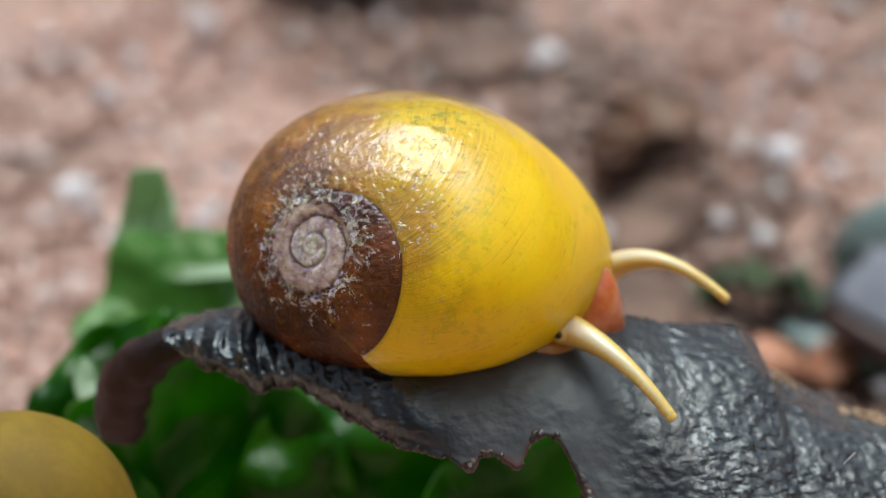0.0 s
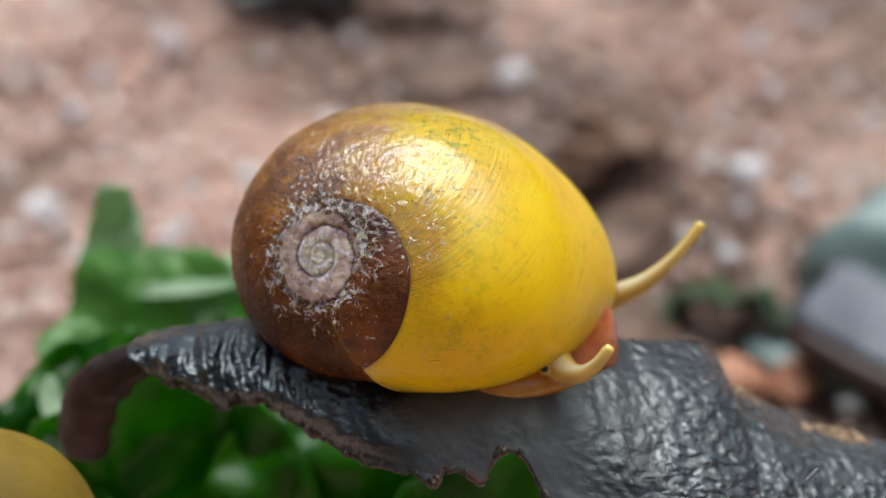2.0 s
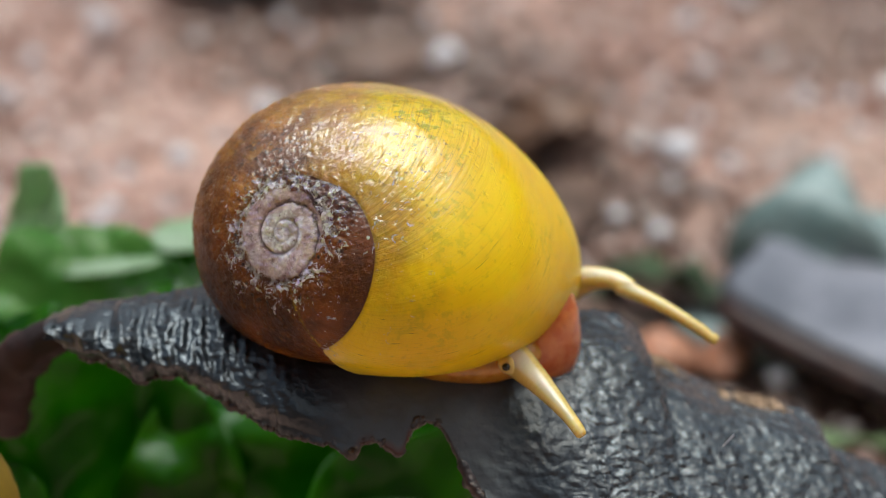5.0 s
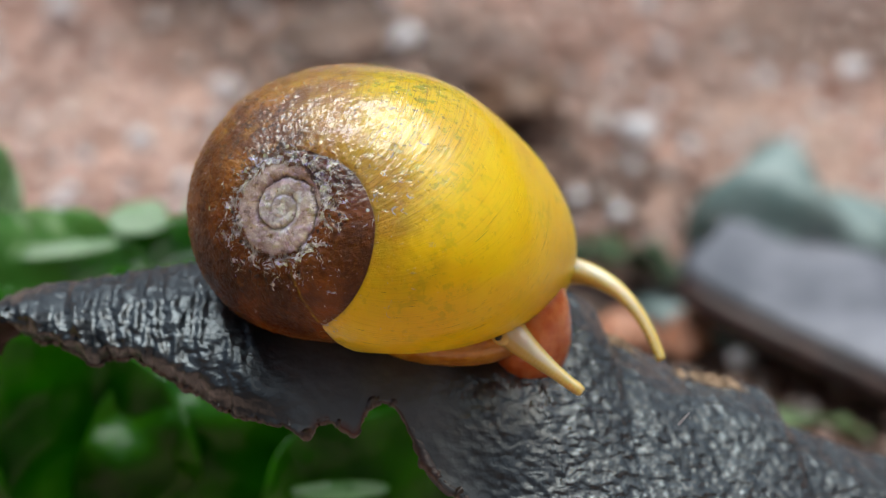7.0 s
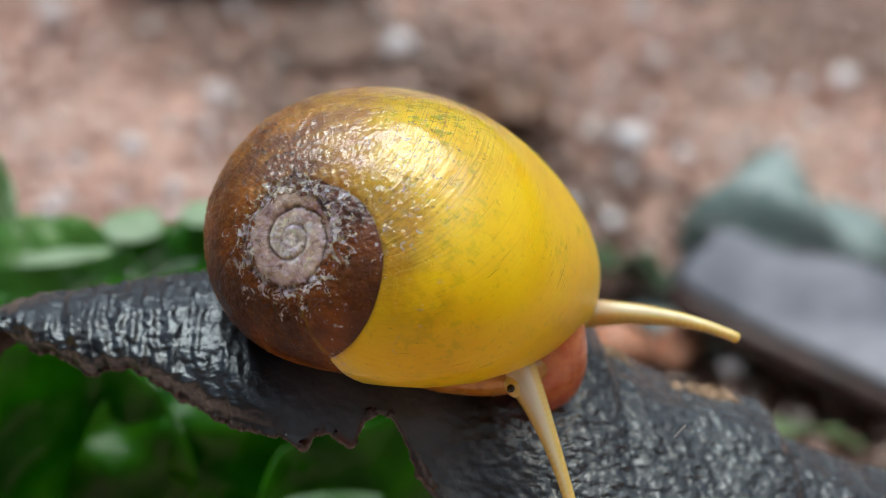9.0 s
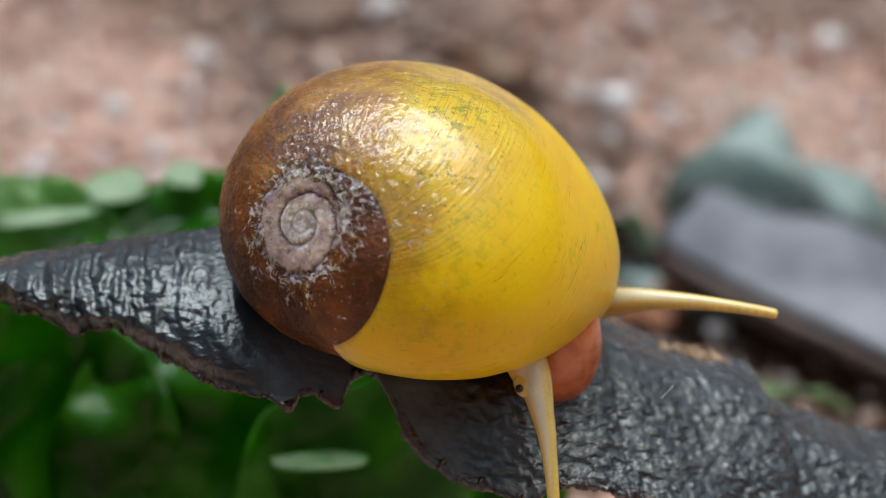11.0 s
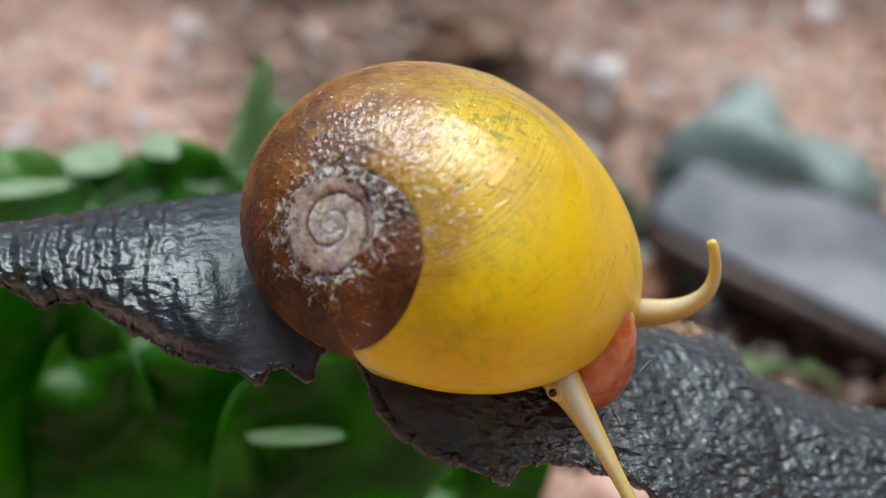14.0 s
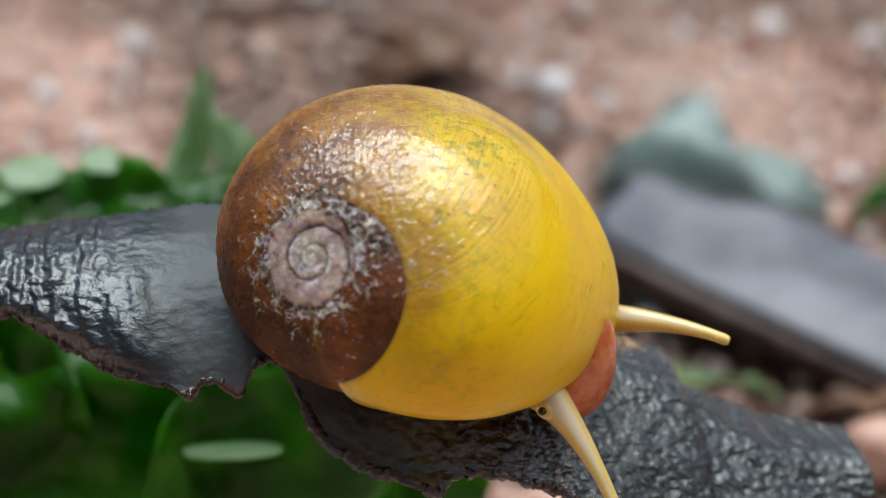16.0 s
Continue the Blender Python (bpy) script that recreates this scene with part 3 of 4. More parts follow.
def build_lettuce():
    wet = "bright green crumpled sea lettuce, wet and translucent"
    deep = "deep green folded sea lettuce under the wrack"
    # The paler fronds carry sky sheen and light shining through in their colour.
    lettuce((-11.6, 17.9, 17.1), (5.6, 5.6), (30, 4, 8), 0.7, "smooth sheet of sea lettuce, its sky sheen painted pale green", SHEEN_LETTUCE)
    lettuce((-14.9, 23, 18.4), (1.7, 4.7), (66, 6, -6), 1.7, "narrow upright blade of sea lettuce, painted pale as if lit through", LIT_PALE_LETTUCE)
    lettuce((-15.5, 10.5, 17.4), (2.8, 5.8), (40, 18, -24), 2.7, wet)
    lettuce((-5.1, 18.9, 16.6), (6.4, 5.5), (28, -6, 5), 4.7, wet)
    lettuce((2.1, 20.8, 16.1), (5.9, 5.5), (30, 4, -8), 6.7, wet)
    lettuce((-0.5, 27.5, 16.2), (1.1, 5.4), (62, 10, -12), 14.7, "narrow upright blade of sea lettuce, painted pale as if lit through", LIT_PALE_LETTUCE)
    lettuce((2.6, 29, 14.9), (1.5, 4.5), (70, -6, 10), 15.7, "narrow upright blade of sea lettuce, painted pale as if lit through", LIT_PALE_LETTUCE)
    lettuce((-11.1, 8.2, 15.2), (6.2, 6.7), (84, 0, 8), 8.7, deep)
    lettuce((-3.1, 7.7, 14.3), (6.7, 7.1), (58, 6, -5), 10.7, wet)
    lettuce((4, 7.4, 12.5), (5.8, 7.1), (96, -5, 12), 12.7, deep)
    lettuce((-1.7, 12.1, 9), (11.2, 6), (55, 0, 0), 21.7, deep)
    lettuce((6.8, 12.8, 7.3), (6.8, 5.1), (60, 0, 0), 23.7, deep)
    lettuce((2.3, 5.9, 15.5), (2.2, 0.45), (25, 0, 3), 17.7, "small glossy fold of sea lettuce lying flat, painted pale as a sheen", SHEEN_LETTUCE, 0.12)
    lettuce((-14.3, 6.7, 14.3), (3.6, 3.6), (92, 12, -15), 19.7, deep)

    lettuce((-4.2, 11.5, 15.2), (3.4, 3.6), (48, 0, 10), 31.7, "wet fold of sea lettuce, painted bright yellow-green as lit", LIT_LETTUCE, 0.9)
    # Pale curls stand in for white glints on the wet lettuce.
    pale = "small curl of sea lettuce painted pale to stand for a glint"
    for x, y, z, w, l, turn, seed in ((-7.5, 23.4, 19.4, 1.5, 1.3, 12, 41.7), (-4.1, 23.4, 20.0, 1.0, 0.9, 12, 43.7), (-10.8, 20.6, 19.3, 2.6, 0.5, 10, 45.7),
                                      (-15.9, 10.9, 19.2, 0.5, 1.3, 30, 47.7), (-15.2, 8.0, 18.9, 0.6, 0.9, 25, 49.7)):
        lettuce((x, y, z), (w, l), (turn, 0, 12), seed, pale, LIT_PALE_LETTUCE, 0.25)


build_lettuce()


# ---- the wrack frond that the snail crawls on ----
FROND = pose(0, 0, 0.0325, 60)
UPPER = ((2, -10.8, -2.9), (3, -9.6, -2.5), (4, -8.1, -2.35), (5, -6.4, -2.1), (6, -4.2, -1.8), (7, -1.4, -1.5), (8, 1.0, -1.2), (9, 2.6, -1.2),
         (10, 5.0, -1.6), (11, 5.9, -2.0), (12, 6.3, -2.2), (13, 7.2, -2.6), (14, 9.0, -3.0), (15, 11.3, -3.1), (15.5, 12.3, -3.25), (16, 13.05, -3.7),
         (16.3, 13.3, -4.2), (16.5, 13.42, -4.8), (17, 13.7, -5.0), (17.5, 14.4, -5.3), (18, 15.1, -5.75), (19, 16.6, -6.45), (20, 18.6, -6.9), (21, 20.3, -7.4),
         (21.3, 20.75, -7.9), (21.6, 21.0, -8.9), (22.4, 22.3, -9.35), (23, 24.7, -10.3), (24, 30, -11.3))
LOWER = ((2, -10.2, -4.2), (2.4, -9.6, -4.5), (3, -8.4, -4.7), (4, -7.1, -5.4), (5, -5.5, -5.1), (6, -3.7, -6.1), (7, -1.7, -7.1), (8, 0.3, -7.5), (8.5, 1.02, -7.85),
         (8.8, 1.32, -7.35), (9.4, 2.1, -7.45), (9.9, 2.8, -7.9), (10.2, 2.95, -7.8), (10.5, 3.0, -7.2), (10.8, 3.2, -6.85), (11.2, 3.7, -6.65), (11.6, 4.2, -6.8), (12, 4.5, -7.2), (12.6, 4.75, -7.8),
         (14, 5.4, -9.2), (15, 6.7, -10.3), (16, 8.3, -10.9), (17, 9.6, -11.4), (17.5, 10.1, -10.9), (18, 10.8, -10.8), (19, 12.6, -11.1), (20, 14.2, -11.6),
         (21, 15.8, -12.6), (22, 18.0, -14.2), (23, 21.3, -15.5), (24, 26.5, -17.4), (25, 29, -18.3))


KEEL = ((-11, -4.0), (-8, -5.0), (-4, -6.2), (0, -7.6), (3.2, -8.3), (5.5, -9.4), (8, -10.8), (12, -11.6), (16, -12.8), (21, -15.5), (27, -17.5))


def along(points, s):
    at = [p[0] for p in points]
    return float(np.interp(s, at, [p[1] for p in points])), float(np.interp(s, at, [p[2] for p in points]))


def frond_depth(x, v):
    """How far the sheet stands out towards the viewer, in mm, across the blade (v: 0 at the upper edge, 1 at the lower)."""
    up = -3.6 + 0.8 * math.exp(-((x - 17) / 9) ** 2) - 1.6 * max(0.0, min(1.0, (x - 8) / 5))
    low = 1.7 - 3.4 * max(0.0, min(1.0, (-x - 1) / 9)) - 0.09 * max(0.0, x - 10) - 0.25 * max(0.0, x - 15)
    return up + (low - up) * v + (1.1 - 0.7 * max(0.0, min(1.0, (x - 8) / 5))) * math.sin(math.pi * min(1, v * 1.05)) - (0.25 + 0.65 * max(0.0, min(1.0, x / 4))) * max(0.0, 0.16 - v) / 0.16 - 0.7 * max(0.0, min(1.0, (x - 9) / 4)) * max(0.0, 0.22 - v) / 0.22


def edges(x):
    """Upper and lower edge of the blade at x, in mm."""
    soft = (x - 0.14, x - 0.07, x, x + 0.07, x + 0.14)
    up = float(np.mean(np.interp(soft, [p[1] for p in UPPER], [p[2] for p in UPPER])))
    low = float(np.mean(np.interp(soft, [p[1] for p in LOWER], [p[2] for p in LOWER])))
    up += 0.12 * noise.noise(Vector((x * 2.1, 9, 0))) + 0.10 * noise.noise(Vector((x * 6.0, 7, 0)))
    low += 0.12 * noise.noise(Vector((x * 1.8, 0, 0))) + 0.08 * noise.noise(Vector((x * 5.5, 5, 0))) + 0.02 * noise.noise(Vector((x * 13, 5, 0)))
    tip = max(0.0, min(1.0, (x + 10.9) / 0.8)) ** 0.5
    return up, up + (low - up) * tip


def frond_point(x, t):
    y0, y1 = edges(x)
    y = y0 + (y1 - y0) * t
    up = float(np.interp(x, [p[1] for p in UPPER], [p[2] for p in UPPER]))
    low = float(np.interp(x, [p[0] for p in KEEL], [p[1] for p in KEEL]))
    z = frond_depth(x, max(-0.05, min(1.15, (up - y) / (up - low))))
    q = Vector((x, y, 0))
    side = max(0.0, min(1.0, (-x) / 5))
    right = max(0.05, min(1.0, (x - 6) / 6 + 0.25 * t))
    z += 0.18 * noise.noise(q * 0.4) + 0.06 * noise.noise(q * 1.2)
    z += right * (0.09 * (0.5 - abs(noise.noise(Vector((x * 1.3 + y, y * 1.5, 1))))) + 0.07 * noise.noise(Vector((x * 2.6 + y, y * 2.4, 2))))
    z += (0.2 + 0.8 * max(right, side)) * (0.085 * noise.noise(Vector((x * 2.6 + y, y * 3.8, 6))) + 0.04 * noise.noise(Vector((x * 4.6, y * 5.2, 9))) + 0.018 * noise.noise(Vector((x * 8, y * 9, 2))))
    z += side * (0.42 * noise.noise(Vector((x * 1.8 + 0.5 * y, y * 0.45, 4))) + 0.18 * noise.noise(Vector((x * 3.3, y * 1.5, 8))))
    z -= 0.9 * max(0.0, (t - 0.80) / 0.20) ** 2 * max(0.0, min(1.0, (1.2 - x) / 3))
    k = (77 - z) / 77 / ((45 - z) / 45)
    return Vector((x * k * MM, y * k * MM, z * MM))


def build_frond():
    n, m = 720, 110
    xs = [-10.85 + 39.2 * i / (n - 1) for i in range(n)]
    v = [frond_point(x, j / (m - 1)) for x in xs for j in range(m)]
    base = new("wrack_frond")
    base.matrix_world = FROND
    tagged(base, "dark grey leathery wrack frond, wet, with ragged lower edge", "seaweed")
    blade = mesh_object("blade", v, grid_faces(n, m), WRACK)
    shine, rim = [], []
    for x in xs:
        tall = max(0.3, edges(x)[0] - edges(x)[1])
        tear = math.exp(-((x - 2.6) / 1.9) ** 2) + 0.5 * math.exp(-((x - 11) / 2.5) ** 2)
        for j in range(m):
            t = j / (m - 1)
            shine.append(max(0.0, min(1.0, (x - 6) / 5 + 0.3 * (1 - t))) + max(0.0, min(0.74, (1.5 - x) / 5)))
            rim.append(max(0.0, 1 - (1 - t) * tall / 0.35) * tear)
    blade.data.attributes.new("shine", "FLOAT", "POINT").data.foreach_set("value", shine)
    blade.data.attributes.new("rim", "FLOAT", "POINT").data.foreach_set("value", rim)
    so = blade.modifiers.new("thickness", "SOLIDIFY")
    so.thickness = 0.42 * MM
    so.offset = -1
    child(blade, base)
    # the torn tan margin along the upper edge
    n, m = 320, 13
    v = []
    for i in range(n):
        s = 16.4 + 4.2 * i / (n - 1)
        x = along(UPPER, s)[0]
        swell = max(0.0, -0.1 + 0.5 * noise.noise(Vector((s * 3.3, 20, 0))) + 1.0 * math.exp(-((s - 19.7) / 0.55) ** 2) + 0.8 * math.exp(-((s - 17.2) / 0.6) ** 2))
        for j in range(m):
            u = j / (m - 1)
            p = frond_point(x, 0.065 * u)
            fuzz = 0.16 * noise.noise(Vector((s * 14, u * 5, 3))) + 0.14 * noise.noise(Vector((s * 34, u * 7, 3)))
            h = swell * (0.22 * math.sin(math.pi * u) + 1.3 * fuzz * (1 if 0 < j < m - 1 else 0)) - 0.03
            v.append(p + Vector((0.25, 0.75, 0.6)) * (h * MM))
    child(mesh_object("torn_margin", v, grid_faces(n, m), FRAY), base, "tan and orange torn margin")
    # the curled, ragged rim along the lower edge
    for first, last, n in ((-9.6, 2.9, 420), (3.0, 20.0, 520)):
        m = 10
        v = []
        for i in range(n):
            x = first + (last - first) * i / (n - 1)
            p, q = frond_point(x, 0.995), frond_point(x + 0.02, 0.995)
            d = (q - p).normalized()
            out = d.cross(Vector((0, 0, 1))).normalized()
            knobs = max(0.0, noise.noise(Vector((x * 1.6, 31, 0)))) + 0.7 * max(0.0, noise.noise(Vector((x * 4.5, 17, 0))))
            r = (0.13 + 0.20 * knobs) * (0.05 if i in (0, n - 1) else 1)
            for j in range(m):
                a = 2 * math.pi * j / m
                k = r * (1 + 0.5 * noise.noise(Vector((x * 7, math.cos(a) * 1.5, math.sin(a) * 1.5))))
                v.append(p + (out * (math.cos(a) * k) + Vector((0, 0, 1)) * (math.sin(a) * k - 0.16)) * MM)
        child(mesh_object("curled_rim", v, grid_faces(n, m, True), RIM), base, "black and reddish-brown ragged rim")
    # the stalk at the far end, arching down into the sea lettuce
    v = []
    n, m = 48, 18
    bend = ((-9.4, -3.35, -3.1, 0.55), (-11.0, -3.9, -3.8, 0.85), (-12.3, -4.9, -5.0, 1.05), (-13.0, -6.3, -6.5, 1.1), (-12.9, -7.8, -8.0, 0.8))
    at = [k / (len(bend) - 1) for k in range(len(bend))]

    def middle(f):
        f = max(0.0, min(1.0, f))
        return Vector([float(np.mean([np.interp(max(0, min(1, f + e)), at, [p[c] for p in bend]) for e in (-0.12, -0.06, 0, 0.06, 0.12)])) for c in range(3)])

    for i in range(n):
        f = i / (n - 1)
        c = middle(f)
        d = (middle(f + 0.03) - middle(f - 0.03)).normalized()
        across = d.cross(Vector((0, 0, 1))).normalized()
        up = across.cross(d)
        r = float(np.interp(f, at, [p[3] for p in bend])) * (0.05 if i in (0, n - 1) else 1) * (1 + 0.15 * noise.noise(Vector((f * 7, 1, 0))))
        for j in range(m):
            a = 2 * math.pi * j / m
            k = r * (1 + 0.22 * noise.noise(Vector((f * 8, math.cos(a) * 2, math.sin(a) * 2))))
            v.append((c + across * (math.cos(a) * k) + up * (math.sin(a) * k * 0.8)) * MM)
    child(mesh_object("stalk", v, grid_faces(n, m, True), STIPE), base, "dark reddish-brown stalk")
    p, q = Vector((14.75, -7.9, 0.55)) * MM, Vector((15.1, -7.45, 0.9)) * MM
    d = (q - p).normalized().to_track_quat("Z", "Y").to_matrix()
    v = [p + (q - p) * f + d @ Vector((math.cos(a), math.sin(a), 0)) * 0.025 * MM for f in (0, 0.5, 1) for a in (0, 1.57, 3.14, 4.71)]
    child(mesh_object("bristle", v, grid_faces(3, 4, True), WHITE_STONE), base, "short white bristle stuck to the blade")
    return base


frond = build_frond()


# ---- a wrack bladder in the foreground ----
def build_bladder():
    v, f = blob(4.2, 4.0, 4.0, 0.05, 1.2, 3.3, 30, 40)
    ob = mesh_object("wrack_bladder", v, f, OLIVE_SHELL)
    ob.matrix_world = pose(-15.6 * MM, -4.4 * MM, 23.3 * MM, 0, 14, 0)
    tagged(ob, "olive-yellow smooth wrack bladder among the sea lettuce", "seaweed")


build_bladder()


# ---- the snail ----
COEF = {(0, 0, 4): 5.362, (0, 1, 3): -2.871, (0, 2, 2): 11.054, (0, 3, 1): -0.240, (0, 4, 0): 7.516, (1, 0, 3): -0.158, (1, 1, 2): -0.239, (1, 2, 1): -0.807, (1, 3, 0): -0.363, (2, 0, 2): 12.846, (2, 1, 1): 0.182, (2, 2, 0): 14.176, 
        (3, 0, 1): -1.755, (3, 1, 0): 0.559, (4, 0, 0): 7.403, (0, 0, 3): 1.018, (0, 1, 2): 1.511, (0, 2, 1): 1.264, (0, 3, 0): -0.163, (1, 0, 2): -0.619, 
        (1, 1, 1): -1.391, (1, 2, 0): -0.125, (2, 0, 1): -0.374, (2, 1, 0): -0.263, (3, 0, 0): -0.857}
APEX = Vector((-0.5893, -0.6837, 0.4305)).normalized()
MOUTH = Vector((-0.3918, -0.9150, -0.0959)).normalized()
SWELL = 0.1011
TURN = ((-26, 0.012), (-18.85, 0.042), (-12.57, 0.095), (-6.28, 0.225), (-3.3, 0.283), (-2.4, 0.315), (-1.8, 0.402), (-1.2, 0.490), (-0.6, 0.546), (0, 0.602))


def suture(th):
    return float(np.exp(np.interp(th, [a for a, _ in TURN], [math.log(b) for _, b in TURN])))


def build_shell(snail):
    ax_z = APEX
    ax_x = (MOUTH - ax_z * MOUTH.dot(ax_z)).normalized()
    ax_y = ax_z.cross(ax_x)
    n, m = 280, 440
    v, whorl, away, polar, inside, groove, lip, growth = [], [], [], [], [], [], [], []
    for i in range(n):
        al = 0.001 + (math.pi - 0.002) * (i / (n - 1)) ** 1.35
        for j in range(m):
            th = -2 * math.pi + 2 * math.pi * j / (m - 1)
            d = ax_x * (math.sin(al) * math.cos(th)) - ax_y * (math.sin(al) * math.sin(th)) + ax_z * math.cos(al)
            rho = sum(c * d.x ** a * d.y ** b * d.z ** e for (a, b, e), c in COEF.items())
            w = max(0.0, min(1.0, (al - 0.42) / 0.8))
            w = w * w * (3 - 2 * w)
            rho *= 1 + SWELL * w * th / (2 * math.pi)
            wobble = 0.012 * noise.noise(d * 24) + 0.007 * noise.noise(d * 60)
            lines = [suture(th - 2 * math.pi * k) * (1 + (wobble if k else 0.0) / 0.2) for k in range(4)]
            g, rise = 0.0, 0.0
            for k, line in enumerate(lines):
                wide = 0.09 if k == 0 else 0.06
                dist = (al - line) * rho
                g = max(g, math.exp(-(dist / wide) ** 2))
            outer = 0
            while outer < 4 and al < lines[outer]:
                outer += 1
            if 0 < outer < 4:
                u = (al - lines[outer]) / (lines[outer - 1] - lines[outer])
                rise = 0.08 * (lines[outer - 1] / 0.3) * math.sin(math.pi * min(1, max(0, u)) ** 0.8)
            elif outer == 0:
                rise = 0.05 * math.exp(-((al - lines[0] - 0.12) / 0.12) ** 2)
            amp = min(1.0, al / 0.12)
            q = Vector((d.x, d.y, d.z))
            worn = max(0.0, 1 - al / 1.1)
            crust = max(0.0, 1 - abs(al - 0.30) / 0.16)
            rough = 0.03 * worn * noise.noise(q * 26) + 0.03 * worn * noise.noise(q * 55) + 0.03 * noise.noise(q * 4) + 0.09 * crust * noise.noise(q * 34)
            old = max(0.0, min(1.0, (-1.9 - th - 0.95 * (al - lines[0])) / 0.9)) * min(1.0, al / 0.35)
            grit = noise.noise(q * 48)
            rough += old * (0.10 * max(0.0, grit - 0.15) + 0.03 * noise.noise(q * 85))
            lay = th + 0.95 * (al - lines[0])
            ridge = (0.007 * noise.noise(Vector((lay * 16, al * 0.8, 0))) + 0.003 * noise.noise(Vector((lay * 45, al * 1.2, 3)))) * min(1, al)
            ridge += 0.030 * max(0.0, 1 + th / 0.5) * noise.noise(Vector((lay * 24, al * 1.5, 5)))
            r = rho + rise * amp - (0.045 if al > 0.3 else 0.06) * g * amp + rough + ridge
            # hollow of the aperture behind the lip
            hollow = max(0.0, 1 - (th + 2 * math.pi) / 0.9) * max(0.0, min(1.0, (al - 0.95) / 0.5))
            r *= 1 - 0.16 * hollow
            p = d * r
            v.append((p.x * MM, p.y * MM, (p.z + 5.5) * MM))
            whorl.append(th)
            away.append(al - lines[0])
            polar.append(al)
            inside.append(max(0.0, min(1.0, 0.5 + (lines[0] - al) * 25)))
            groove.append(g * amp)
            lip.append(max(0.0, 1 + th / 0.06) * (1 if al > lines[0] else 0))
            growth.append((th + 0.95 * (al - lines[0]), al, 0.0))
    f = grid_faces(n, m)
    f += [(i * m + m - 1, i * m, (i + 1) * m, (i + 1) * m + m - 1) for i in range(n - 1)]
    ob = mesh_object("shell", v, f, SHELL)
    me = ob.data
    for name, vals in (("whorl", whorl), ("away", away), ("polar", polar), ("inside", inside), ("groove", groove), ("lip", lip)):
        me.attributes.new(name, "FLOAT", "POINT").data.foreach_set("value", vals)
    me.attributes.new("growth", "FLOAT_VECTOR", "POINT").data.foreach_set("vector", [c for g in growth for c in g])
    return child(ob, snail, "yellow coiled shell with a worn brown spire")


def lump(name, centre, half, material, parent, label, seed, rough=0.06, turn=0):
    v, f = blob(*half, rough=rough, size=0.9, seed=seed, rings=24, segs=32)
    ob = mesh_object(name, v, f, material)
    ob.matrix_basis = pose(centre[0] * MM, centre[1] * MM, centre[2] * MM, 0, turn, 0)
    return child(ob, parent, label)


PIECES = 26


def tentacle_piece(k, parent, first, last):
    """One short ring of a tentacle: a rounded tapering bead along z."""
    s = k / (PIECES - 1)
    r = last + (first - last) * (1 - s) ** 1.7
    step = [last + (first - last) * (1 - min(1.0, max(0.0, s + e))) ** 1.7 for e in (-0.02, 0.02)]
    slope = (step[1] - step[0]) / (0.04 * (PIECES - 1) * 0.19)
    long = 0.36 if k < PIECES - 1 else 0.14
    power = 0.26 if k < PIECES - 1 else 0.5
    v, stripe = [], []
    for i in range(13):
        a = math.pi * i / 12
        for j in range(20):
            b = 2 * math.pi * j / 20
            c = math.cos(a)
            w = (r - slope * c * (long + 0.3 * r)) * max(0.0, math.sin(a)) ** power
            v.append((w * math.cos(b) * MM, w * math.sin(b) * MM, -c * (long + 0.3 * r) * MM))
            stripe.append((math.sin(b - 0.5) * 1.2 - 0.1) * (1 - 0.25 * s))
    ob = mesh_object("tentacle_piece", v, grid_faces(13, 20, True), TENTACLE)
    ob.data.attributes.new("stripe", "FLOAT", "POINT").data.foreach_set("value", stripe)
    return child(ob, parent, "pale translucent yellow tentacle ring")


def build_snail():
    snail = new("snail")
    tagged(snail, "small flat periwinkle with a yellow shell crawling on wrack", "snail")
    build_shell(snail)
    foot = lump("foot", (1.5, -1.9, 1.35), (3.2, 2.0, 1.2), FOOT, snail, "amber-orange muscular foot", 1.2, turn=3)
    head = lump("head", (4.95, -1.3, 2.0), (1.65, 1.7, 2.5), FLESH, snail, "orange-red fleshy head", 2.4)
    near = [tentacle_piece(k, snail, 0.75, 0.23) for k in range(PIECES)]
    far = [tentacle_piece(k, snail, 0.66, 0.21) for k in range(PIECES)]
    bulb = lump("eye_stalk_base", (0, 0, 0), (0.36, 0.36, 0.5), TENTACLE, snail, "swollen pale base of the tentacle", 3.2)
    eye = lump("eye", (0, 0, 0), (0.15, 0.15, 0.15), EYE, snail, "tiny black eye", 4.2, 0.0)
    return snail, foot, head, near, far, bulb, eye


snail, foot, head, near_pieces, far_pieces, eye_bulb, eye = build_snail()


# ---- what moves ----
def arc(base, mid, tip, s):
    """Place and direction at s (0 to 1) on a curve through three points in mm."""
    a, b, c = Vector(base), Vector(mid), Vector(tip)
    h = 2 * b - 0.5 * (a + c)
    p = a * (1 - s) ** 2 + h * 2 * s * (1 - s) + c * s * s
    d = (h - a) * (2 * (1 - s)) + (c - h) * (2 * s)
    return p * MM, d.normalized()


def at_place(p, d):
    return Matrix.Translation(p) @ d.to_track_quat("Z", "Y").to_matrix().to_4x4()


